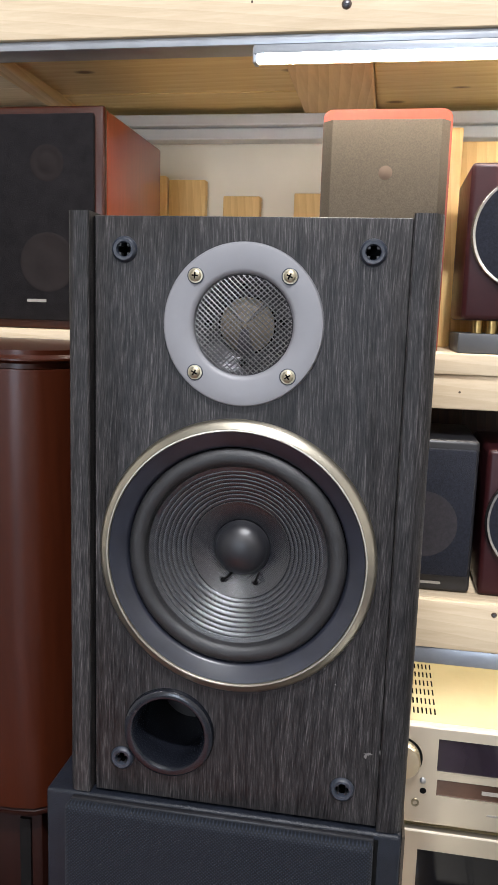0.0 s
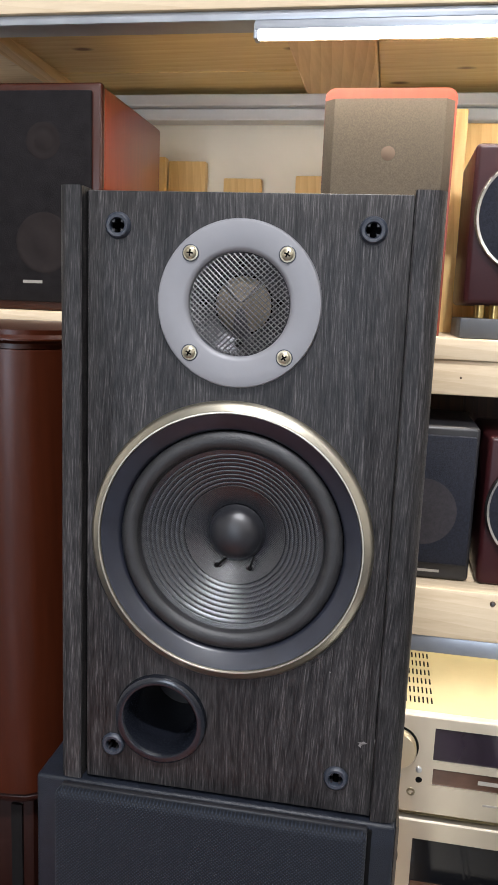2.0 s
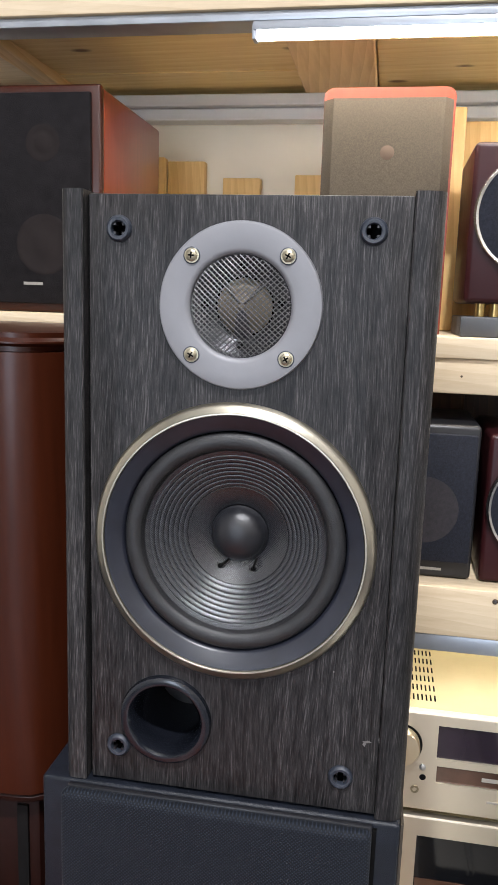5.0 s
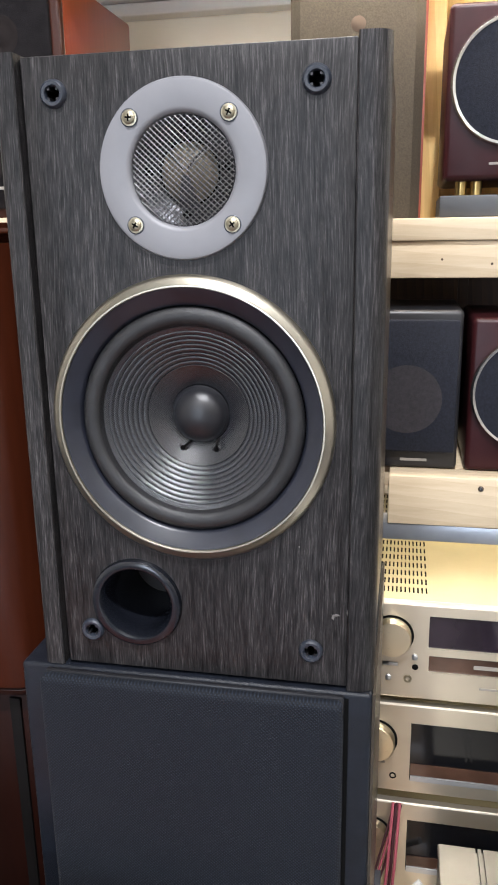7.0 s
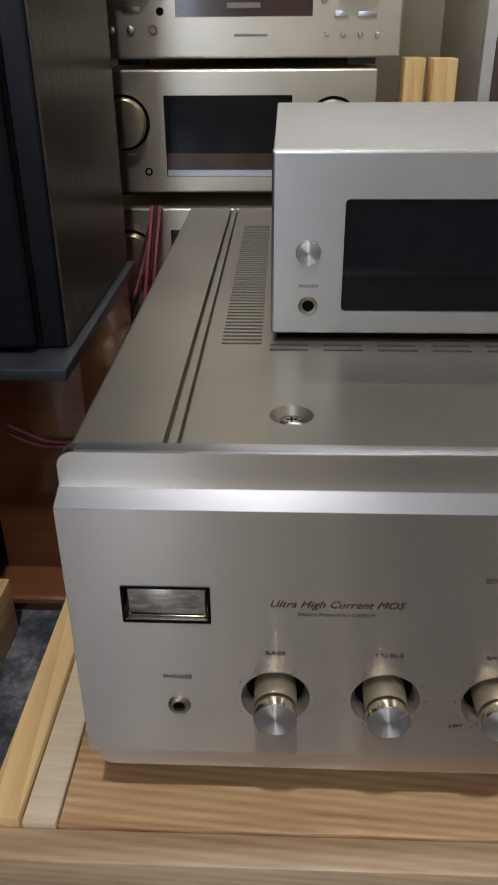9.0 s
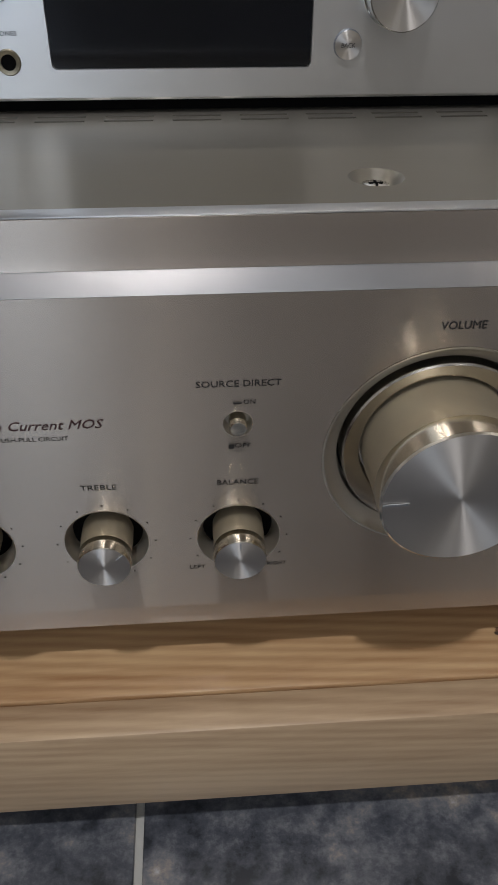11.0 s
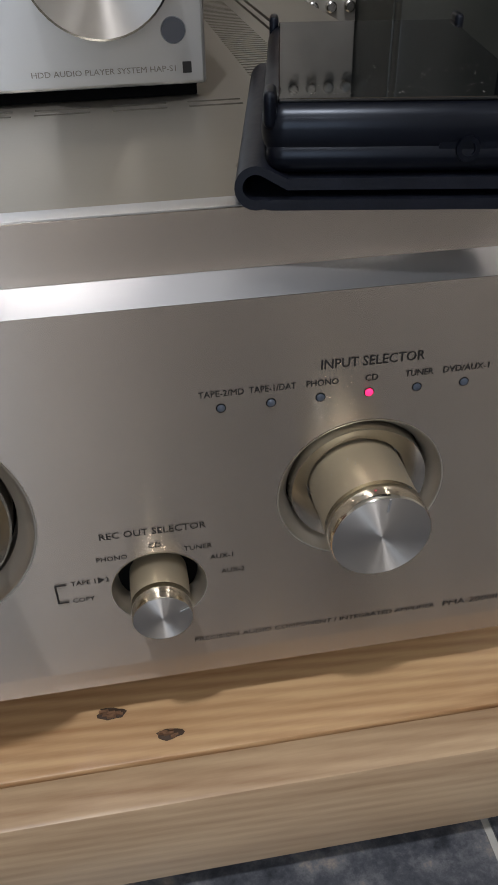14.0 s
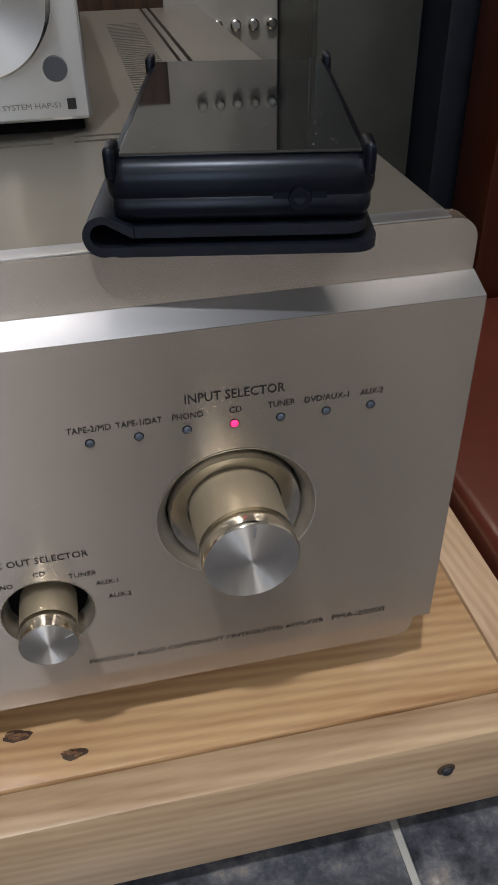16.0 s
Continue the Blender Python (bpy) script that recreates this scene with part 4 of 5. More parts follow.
for x in (-0.131, 0.0, 0.131):
    s = lathe(bmesh.new(), [(0, -0.0012), (0.0015, -0.0014), (0.0044, -0.0018), (0.0055, -0.003), (0.0068, -0.0035)], 0, 0, 0, 32)
    s.transform(Matrix.Translation((x, 0.0445, LIDZ)) @ Matrix.Rotation(radians(-90), 4, "X"))
    sc = part("lid_screw", s, STEEL, lid, "steel screw in a dished recess")
    bm = bmesh.new()
    box(bm, x - 0.0022, x + 0.0022, 0.0441, 0.0449, LIDZ - 0.0019, LIDZ - 0.00115)
    box(bm, x - 0.0004, x + 0.0004, 0.0423, 0.0467, LIDZ - 0.0019, LIDZ - 0.00115)
    part("slot", bm, GAP, sc, soft=False)
for x in (-0.17, 0.17):
    for y in (0.075, 0.39):
        foot = lathe(bmesh.new(), [(0, 0), (0.022, 0), (0.024, 0.003), (0.024, 0.0195), (0, 0.0195)], 0, 0, 0, 32)
        foot.transform(Matrix.Translation((x, y, DECKZ)) @ Matrix.Rotation(radians(-90), 4, "X"))
        part("foot", foot, BLACK, amp, "black round foot")


def disc_metal():
    """Spun aluminium: fine rings round each knob's own middle make its bright fans."""
    m, nt, b = nodes_of("spun_aluminium")
    tc = nt.nodes.new("ShaderNodeTexCoord")
    b.inputs["Base Color"].default_value = (0.66, 0.625, 0.58, 1)
    b.inputs["Metallic"].default_value, b.inputs["Roughness"].default_value = 1.0, 0.42
    b.inputs["Anisotropic"].default_value, b.inputs["Anisotropic Rotation"].default_value = 0.96, 0.25
    tg = nt.nodes.new("ShaderNodeTangent")
    tg.direction_type, tg.axis = "RADIAL", "Y"
    nt.links.new(tg.outputs["Tangent"], b.inputs["Tangent"])
    return m


SPUN = disc_metal()


def spun_disc(name, x, y, z, r, parent, label="", dome=0.0003):
    """A disc whose origin is its own middle, so that the spun rings run round it."""
    ob = part(name, lathe(bmesh.new(), [(0, dome), (r * 0.5, dome * 0.8), (r, 0.0)], 0, 0, 0, 64), SPUN, parent, label)
    ob.location = (x, y, z)
    return ob


for nm, x, z, R, r, h in KNOBS:
    d = 0.0070 if R < 0.02 else 0.0100
    dish = part("knob_recess", turned([(R * 1.006, 0.0002), (R * 0.99, 0.0001), (R * 0.975, -0.0010), (R * 0.93, -0.0024), (R * 0.868, -0.0042), (R * 0.860, -d * 0.95), (R * 0.80, -d - 0.001)], x, 0, z, 72), DISH, amp, "dished recess round the knob")
    part("gap_ring", turned([(R * 0.86, -d * 0.98), (r * 0.8, -d * 0.99)], x, 0, z, 48), GAP, dish)
    if R > 0.02:
        part("collar", turned([(R * 0.835, -d), (R * 0.83, -0.0022), (R * 0.815, -0.0016), (r * 1.06, -0.0044), (r * 1.03, -0.0085), (r * 1.0, -0.0085)], x, 0, z, 72), COLLAR, dish, "bright collar")
    k = part("knob", turned([(r * 1.0, -d), (r * 1.015, -0.0005), (r, h * 0.1), (r, h - 0.0048 - r * 0.17)], x, 0, z, 72), KNOB, amp, "champagne metal knob")
    part("rim", turned([(r * 1.0, h - 0.0048 - r * 0.17), (r * 1.012, h - 0.0046 - r * 0.17), (r * 1.012, h - 0.0006), (r * 0.985, h - 0.0001)], x, 0, z, 72), KNOB_RIM, k, "polished rim")
    spun_disc("cap_disc", x, -h + 0.0002, z, r * 0.986, k, "spun metal face")
    tick = {"volume": 182, "bass": 100, "treble": 40, "balance": 90, "record": 25, "input": 85}[nm]
    a = radians(tick)
    bm = boxed(r * 0.66, r * 0.97, -0.0003, 0.0, -r * 0.012 - 0.0001, r * 0.012 + 0.0001)
    bm.transform(Matrix.Translation((x, -h - 0.0001, z)) @ Matrix.Rotation(-a, 4, "Y"))
    part("pointer", bm, PANEL_POL, k, soft=False)
    if nm in ("bass", "treble", "balance"):
        for j in range(11):
            a = radians(-60 + 30 * j)
            part("scale_dot", turned([(0.00035, 0.0001), (0, 0.00012)], x + R * 1.17 * math.cos(a), 0, z + R * 1.17 * math.sin(a), 8), INK, amp)

random.seed(11)
for x, z, r, h in ((0.0197, 0.2240, 0.0246, 0.0240), (0.1490, 0.2190, 0.0138, 0.0203)):
    bm = bmesh.new()
    for i in range(24):
        a, y, q = radians(random.uniform(15, 165)), -random.uniform(0.0005, h * 0.55), random.uniform(0.00003, 0.00008)
        px, pz = x + (r + 0.0001) * math.cos(a), z + (r + 0.0001) * math.sin(a)
        box(bm, px - q, px + q, y - q, y + q, pz - q, pz + q)
    tagged(part("dust", bm, WHITE_INK, amp, "specks of dust on the knob", soft=False), kind="stuff")

# direct button, mains button, headphone socket
part("button_recess", turned([(0.0048, 0.0001), (0.0044, -0.001), (0.0038, -0.004), (0, -0.0042)], -0.046, 0, 0.238, 32), DISH, amp)
part("direct_button", turned([(0.0028, -0.004), (0.0028, 0.0022), (0.0024, 0.003), (0, 0.0031)], -0.046, 0, 0.238, 32), KNOB_RIM, amp, "small round metal button")
part("mains_button", boxed(-0.1940, -0.1632, 0.001, 0.0058, 0.2315, 0.2455, bevel=0.001), KNOB_RIM, amp, "polished mains button in a dark slot")
bm = carve(boxed(-0.1958, -0.1614, -0.0006, 0.0001, 0.2297, 0.2473), [boxed(-0.1948, -0.1624, -0.01, 0.01, 0.2307, 0.2463)])
part("button_frame", bm, GAP, amp, soft=False)
part("headphone_socket", turned([(0.0026, -0.012), (0.0026, 0.0012), (0.0036, 0.0014), (0.0046, 0.0008), (0.0048, 0.0)], -0.176, 0, 0.185, 32), BRASS, amp, "brass headphone socket")
part("socket_end", turned([(0, -0.0005), (0.0027, -0.0005)], -0.176, 0, 0.185, 16), GAP, amp)

# printed words
T = -0.0002
for text, size, x, z, w in (("SOURCE DIRECT", 0.0032, -0.0457, 0.2528, 0.0255), ("ON", 0.0024, -0.0425, 0.2462, 0.0036), ("OFF", 0.0024, -0.0445, 0.2298, 0.0052),
                            ("BASS", 0.0030, -0.1362, 0.2150, 0.0078), ("TREBLE", 0.0030, -0.0912, 0.2150, 0.0116), ("BALANCE", 0.0030, -0.0462, 0.2150, 0.0134),
                            ("LEFT", 0.0024, -0.0605, 0.1768, 0.0056), ("RIGHT", 0.0024, -0.0325, 0.1768, 0.0068), ("VOLUME", 0.0038, 0.0195, 0.2700, 0.0135), ("PHONES", 0.0030, -0.176, 0.2010, 0.0115),
                            ("REC OUT SELECTOR", 0.0034, 0.0890, 0.2134, 0.0300), ("CD", 0.0026, 0.0890, 0.2078, 0.0036), ("PHONO", 0.0026, 0.0765, 0.2048, 0.0088), ("TUNER", 0.0026, 0.1013, 0.2050, 0.0082),
                            ("AUX-1", 0.0026, 0.1080, 0.2002, 0.0068), ("AUX-2", 0.0026, 0.1112, 0.1938, 0.0070), ("TAPE 1\u25ba2", 0.0026, 0.0692, 0.1968, 0.0110), ("COPY", 0.0026, 0.0665, 0.1898, 0.0064),
                            ("INPUT SELECTOR", 0.0040, 0.1495, 0.2618, 0.0272), ("TAPE-2/MD", 0.0027, 0.1102, 0.2566, 0.0116), ("TAPE-1/DAT", 0.0027, 0.1234, 0.2566, 0.0122), ("PHONO", 0.0027, 0.1364, 0.2566, 0.0084),
                            ("CD", 0.0027, 0.1494, 0.2566, 0.0034), ("TUNER", 0.0027, 0.1622, 0.2566, 0.0076), ("DVD/AUX-1", 0.0027, 0.1750, 0.2566, 0.0126), ("AUX-2", 0.0027, 0.1880, 0.2566, 0.0066),
                            ("PRECISION AUDIO COMPONENT / INTEGRATED AMPLIFIER", 0.0026, 0.1380, 0.1645, 0.0800), ("PMA-2000II", 0.0033, 0.1905, 0.1645, 0.0190), ("SINGLE PUSH-PULL CIRCUIT", 0.0022, -0.1130, 0.2351, 0.0298)):
    words(text, size, x, T, z, INK, amp, w)
words("Ultra High Current MOS", 0.0048, -0.1125, T, 0.2396, INK_RED, amp, 0.0515, shear=0.35)
strips(((-0.0474, -0.0448, 0.2457, 0.2463), (-0.0490, -0.0472, 0.2290, 0.2304), (0.0590, 0.0594, 0.1897, 0.1972), (0.0594, 0.0625, 0.1968, 0.1972), (0.0594, 0.0622, 0.1897, 0.1901)), T, INK, amp)
for i in range(7):
    x = 0.110 + i * 0.0130
    on = i == 3
    led = part("indicator", turned([(0.0011, -0.001), (0.0011, 0.0003), (0.0008, 0.0006), (0, 0.0007)], x, 0, 0.2521, 20), LENS_ON if on else LENS_OFF, amp, "lit red indicator" if on else "unlit smoky indicator")
    part("bezel", turned([(0.0011, 0.0001), (0.0013, 0.0002), (0.00135, 0.0)], x, 0, 0.2521, 20), GAP, led)

# ---------- white-silver music player on the amplifier ----------
hap = thing("music_player", (-0.008, 0.23, LIDZ), "white-silver hard-disk music player standing on the amplifier", "audio player")
HX0, HX1, HY, HZ0, HZ1 = -0.1405, 0.1245, 0.124, 0.3035, 0.3865
part("case", boxed(HX0 + 0.0005, HX1 - 0.0005, HY + 0.0065, 0.366, HZ0 + 0.001, HZ1, bevel=0.0015), PLAYER_TOP, hap, "white-silver painted case")
front = boxed(HX0, HX1, HY, HY + 0.006, HZ0, HZ1 + 0.0005, bevel=0.0012)
front = carve(front, [prism(bmesh.new(), round_rect(-0.1075, -0.0105, 0.3145, 0.3665, 0.002), "y", HY - 0.01, HY + 0.0022), plug(0.0040, -0.123, HY - 0.01, HY + 0.01, 0.3172, 32)])
# Black block fills the gap to give the dark shade under the player.
part("under_shade_block", boxed(HX0 + 0.003, HX1 - 0.003, HY + 0.0062, 0.36, LIDZ + 0.0009, HZ0 + 0.0008), GAP, hap, "black block painting the shade under the player", soft=False)
hf = part("front", front, PLAYER, hap, "brushed silver front", soft=False)
part("display", prism(bmesh.new(), round_rect(-0.1073, -0.0107, 0.3147, 0.3663, 0.002), "y", HY + 0.001, HY + 0.003), SCREEN, hf, "dark display", soft=False)
part("headphone_socket", turned([(0.0026, -0.008), (0.0028, 0.0004), (0.0042, 0.0007), (0.0046, 0.0)], -0.123, HY, 0.3172, 32), BRASS, hf, "brass headphone socket")
part("socket_end", turned([(0, 0.0001), (0.0029, 0.0001)], -0.123, HY, 0.3172, 16), GAP, hf)
for x, z, r, h, nm in ((-0.1235, 0.3425, 0.0056, 0.002, "power_button"), (0.003, 0.3222, 0.0052, 0.0014, "back_button"), (0.0205, 0.340, 0.0125, 0.010, "small_knob"), (0.0915, 0.3435, 0.0235, 0.014, "jog_knob"), (0.1140, 0.3203, 0.0040, 0.0008, "grey_button")):
    k = part(nm, turned([(r * 1.04, 0.0), (r, 0.0005), (r, h - 0.0004), (r * 0.97, h)], x, HY, z, 48), STEEL if r > 0.006 else GREY_METAL, hf)
    if nm == "grey_button":
        part("face", turned([(0, h + 0.0002), (r * 0.97, h)], x, HY, z, 32), GREY_DISC, k)
    else:
        spun_disc("face", x, HY - h, z, r * 0.97, k, "spun metal face")
words("BACK", 0.0022, 0.003, HY - 0.0018, 0.3222, INK, hf, 0.0052)
words("PHONES", 0.0022, -0.123, HY - 0.0002, 0.3268, INK, hf, 0.0090)
words("HDD AUDIO PLAYER SYSTEM HAP-S1", 0.0026, 0.0900, HY - 0.0002, 0.3088, GREY_INK, hf, 0.0480)
strips(((0.1164, 0.1194, 0.3072, 0.3107),), HY, INK, hf, "logo_mark")
for x in (-0.12, 0.105):
    for y in (0.145, 0.34):
        foot = lathe(bmesh.new(), [(0, 0), (0.009, 0), (0.010, 0.001), (0.010, 0.0045), (0, 0.0045)], 0, 0, 0, 24)
        foot.transform(Matrix.Translation((x, y, LIDZ + 0.0005)) @ Matrix.Rotation(radians(-90), 4, "X"))
        part("foot", foot, BLACK, hap)

# ---------- portable player in its flip case, lying on the amplifier ----------
M = Matrix.Translation((0.1535, -0.0025, LIDZ + 0.0058)) @ Matrix.Rotation(radians(-11.5), 4, "Z") @ Matrix.Translation((-0.036, 0, 0)) @ Matrix.Diagonal((0.952, 1, 1, 1)) @ Matrix.Translation((0.036, 0, 0))
pod = thing("portable_player", (0.16, 0.05, LIDZ), "navy-black portable music player lying on its folded leather cover", "music player")


def podpart(name, bm, material, parent, label="", soft=True):
    bm.transform(M)
    return part(name, bm, material, parent, label, soft)


L = 0.112
flap = podpart("lower_flap", prism(bmesh.new(), round_rect(-0.030, 0.0335, 0.0, L, 0.006, 6, (0, 1, 1, 0)), "z", -0.0028, -0.0004), LEATHER, pod, "folded leather cover")
podpart("upper_flap", prism(bmesh.new(), round_rect(-0.026, 0.031, 0.001, L - 0.001, 0.006, 6, (0, 1, 1, 0)), "z", 0.0014, 0.0040), LEATHER, pod, "folded leather cover")
loop = []
for i in range(13):
    a = radians(70 + 220 * i / 12)
    loop.append((-0.0335 + 0.0050 * math.cos(a), 0.0021 + 0.0049 * math.sin(a)))
outer = [(-0.026, 0.0040)] + loop + [(-0.030, -0.0028)]
inner = [(-0.0335 + (x + 0.0335) * 0.62, 0.0026 + (z - 0.0026) * 0.58) for x, z in loop]
podpart("fold", prism(bmesh.new(), outer + [(-0.030, -0.0006)] + inner[::-1] + [(-0.026, 0.0016)], "y", 0.0, L), LEATHER, pod, "rolled fold of the cover")
case = podpart("shell", boxed(-0.0322, 0.0322, 0.0012, L - 0.002, 0.0072, 0.0192, bevel=0.0052, seg=6), CASE, pod, "glossy navy-black shell")
podpart("shell_base", boxed(-0.0312, 0.0314, 0.0010, L - 0.002, 0.0042, 0.0122, bevel=0.0039, seg=5), CASE, case, "lower bulge of the shell")
podpart("screen", boxed(-0.0285, 0.0288, 0.0042, L - 0.0048, 0.0186, 0.0196, bevel=0.0004), POCKET_GLASS, case, "dusty black glass screen", soft=False)
for sx in (-1, 1):
    for yy in (0.0035, L - 0.0075):
        podpart("corner_clip", boxed(sx * 0.0302 - 0.0015, sx * 0.0302 + 0.0015, yy - 0.002, yy + 0.007, 0.0140, 0.0216, bevel=0.0013, seg=3), CASE, case)
podpart("socket_cutout", prism(bmesh.new(), round_rect(0.0075, 0.0205, 0.0072, 0.0125, 0.0026), "y", 0.00135, 0.004), CASE, case)
podpart("jack", lathe(bmesh.new(), [(0, -0.001), (0.0013, -0.001), (0.0015, 0.0006), (0.0026, 0.0006), (0.0028, 0)], 0.014, 0.0012, 0.0099, 20), CASE, case)
random.seed(4)
bm = bmesh.new()
for i in range(70):
    x, y = random.uniform(-0.023, 0.023), 0.008 + 0.03 * random.random() ** 2.2
    s = random.uniform(0.00005, 0.00014)
    box(bm, x - s, x + s, y - s, y + s, 0.01961, 0.01969)
tagged(podpart("dust", bm, GREY_INK, case, "specks of dust", soft=False), kind="stuff")

# ---------- gold receivers on the bottom shelf ----------


def receiver(x0, x1, z0, z1, windows, knobs, label, top=False):
    Y = 0.502
    t = thing("gold_receiver", ((x0 + x1) / 2, 0.67, z0), label, "receiver", "stacked gold receivers")
    part("case", boxed(x0 + 0.002, x1 - 0.002, Y + 0.011, 0.835, z0 + 0.008, z1 - 0.001, bevel=0.001), GOLD_LID, t, "gold painted case")
    cuts = [boxed(a, b, Y - 0.01, Y + 0.003, c, d) for a, b, c, d, m in windows]
    f = part("front", carve(boxed(x0, x1, Y, Y + 0.010, z0 + 0.005, z1, bevel=0.0018), cuts), GOLD_FRONT, t, "brushed gold front", soft=False)
    for a, b, c, d, m in windows:
        part("window", boxed(a + 0.0002, b - 0.0002, Y + 0.0018, Y + 0.0035, c + 0.0002, d - 0.0002), m, f, soft=False)
    for x, z, r in knobs:
        ring = part("knob_ring", turned([(r * 1.13, 0.0003), (r * 1.0, 0.0004)], x, Y, z, 40), GAP, f)
        part("knob", turned([(r, 0), (r, 0.009), (r * 0.94, 0.011), (r * 0.6, 0.0113), (0, 0.0112)], x, Y, z, 40), GOLD_KNOB, f, "round gold knob")
    for x in (x0 + 0.03, x1 - 0.03):
        part("foot", boxed(x - 0.012, x + 0.012, Y + 0.02, Y + 0.045, z0 - 0.0005, z0 + 0.0085), BLACK, t, soft=False)
    if top:
        bm = bmesh.new()
        w = x1 - x0
        for j in range(15):
            for i in range(56):
                u, v, k = x0 + 0.014 + i * (w - 0.028) / 56, Y + 0.026 + j * 0.0205, i // 2
                if j < 12 and 6 < k < 21 or k in (9, 10, 17, 18):
                    continue
                box(bm, u, u + 0.0016, v, v + 0.0120, z1 - 0.0012, z1 - 0.0007)
        tagged(part("vent_slot", bm, GAP, t, "rows of cooling slots", soft=False), kind="stuff")
    return t, f


t, f = receiver(-0.300, -0.0385, 0.405, 0.5135, ((-0.228, -0.111, 0.467, 0.5015, PURPLE_GLASS), (-0.227, -0.1125, 0.441, 0.459, BROWN_GLASS)), ((-0.2635, 0.4785, 0.019), (-0.0755, 0.478, 0.0205)), "gold receiver with purple display and slotted lid", True)
Y = 0.502
strips(((-0.184, -0.156, 0.4475, 0.4515),), Y + 0.0017, GREY_INK, f, "logo_bar")
strips(((-0.178, -0.150, 0.4265, 0.4285),), Y, GREY_INK, f)
for x, z, w, h in ((-0.264, 0.4475, 0.0075, 0.0018), (-0.0885, 0.4425, 0.006, 0.0022), (-0.0675, 0.4425, 0.008, 0.0022)):
    part("key", boxed(x - w, x + w, Y - 0.0018, Y, z - h, z + h, bevel=0.0005), PANEL_POL, f)
for x, z, r in ((-0.2405, 0.4565, 0.003), (-0.1035, 0.4535, 0.003), (-0.1005, 0.4285, 0.0021), (-0.0870, 0.4280, 0.0021), (-0.0725, 0.4275, 0.0021), (-0.0585, 0.4270, 0.0021), (-0.2655, 0.4320, 0.003), (-0.2820, 0.4320, 0.003)):
    part("round_key", turned([(r, 0), (r, 0.0016), (r * 0.8, 0.002), (0, 0.002)], x, Y, z, 16), PANEL_POL, f)
part("dark_socket", turned([(0.0032, 0.0003), (0, 0.0003)], -0.2398, Y, 0.4455, 20), GAP, f)
part("phones_socket", turned([(0.0022, 0.0001), (0.0022, 0.001), (0.0040, 0.001), (0.0042, 0)], -0.2465, Y, 0.4318, 20), BRASS, f)
t, f = receiver(-0.306, -0.055, 0.2945, 0.402, ((-0.241, -0.128, 0.3135, 0.3815, SCREEN),), ((-0.277, 0.3595, 0.0205), (-0.0925, 0.3575, 0.0205)), "gold receiver with black display and brown drawer strip")
part("drawer_strip", boxed(-0.240, -0.129, Y + 0.0005, Y + 0.0016, 0.320, 0.3335), BROWN_GLASS, f, soft=False)
part("lit_ledge", boxed(-0.240, -0.129, Y - 0.0006, Y + 0.0016, 0.3140, 0.3195), PANEL_POL, f, "bright polished ledge", soft=False)
part("socket", turned([(0.002, 0.0003), (0.0034, 0.0008), (0.0036, 0)], -0.2575, Y, 0.318, 16), GAP, f)
strips(((-0.276, -0.266, 0.3320, 0.3345),), Y, GREY_INK, f)
for i in range(4):
    part("round_key", turned([(0.002, 0), (0.002, 0.0016), (0, 0.0018)], -0.105 + i * 0.012, Y, 0.318, 14), PANEL_POL, f)
t, f = receiver(-0.306, -0.055, 0.1725, 0.2855, ((-0.241, -0.128, 0.200, 0.2655, SCREEN),), ((-0.279, 0.2425, 0.0205), (-0.0925, 0.2425, 0.0205)), "gold receiver at the bottom of the stack")
part("lit_ledge", boxed(-0.240, -0.129, Y - 0.0006, Y + 0.0016, 0.2005, 0.2065), PANEL_POL, f, "bright polished ledge", soft=False)
part("drawer_strip", boxed(-0.240, -0.129, Y + 0.0005, Y + 0.0016, 0.207, 0.220), BROWN_GLASS, f, soft=False)

# ---------- small loudspeakers on the shelves ----------


def round_speaker(x0, x1, z0, z1, y, cx, cz, R, label):
    t = thing("small_loudspeaker", ((x0 + x1) / 2, y + 0.06, z0), label, "loudspeaker", "plum speakers with round grilles")
    part("cabinet", boxed(x0, x1, y, y + 0.13, z0, z1, bevel=0.005, seg=4), PLUM, t, "dark plum lacquered cabinet")
    g = part("grille", turned([(0, 0.0065), (R * 0.6, 0.006), (R * 0.93, 0.0045)], cx, y, cz, 64), BLUE_CLOTH, t, "slate cloth round grille")
    part("grille_ring", turned([(R * 0.93, 0.003), (R * 0.93, 0.0055), (R * 0.97, 0.006), (R, 0.004), (R, 0)], cx, y, cz, 72), STEEL, g, "chrome ring")
    strips(((cx - 0.009, cx - 0.0035, cz - R * 0.84, cz - R * 0.72), (cx - 0.0028, cx + 0.0028, cz - R * 0.84, cz - R * 0.72), (cx + 0.0035, cx + 0.009, cz - R * 0.84, cz - R * 0.72)), y - 0.0056, WHITE_INK, g, "logo_bar")
    strips(((cx - 0.017, cx + 0.017, z0 + 0.0125, z0 + 0.0145),), y, GREY_INK, t)
    return t


round_speaker(-0.2045, -0.1015, 0.6505, 0.788, 0.500, -0.1515, 0.7235, 0.0515, "plum loudspeaker with chrome-ringed slate grille on the middle shelf")
round_speaker(-0.2345, -0.126, 0.9025, 1.042, 0.530, -0.1795, 0.9805, 0.0520, "plum loudspeaker with chrome-ringed slate grille on a charcoal base")
st = thing("charcoal_block", (-0.18, 0.58, 0.872), "charcoal block base with short brass feet", "stand")
part("block", boxed(-0.236, -0.127, 0.526, 0.63, 0.8722, 0.8905, bevel=0.0015), GREY_STAND, st)
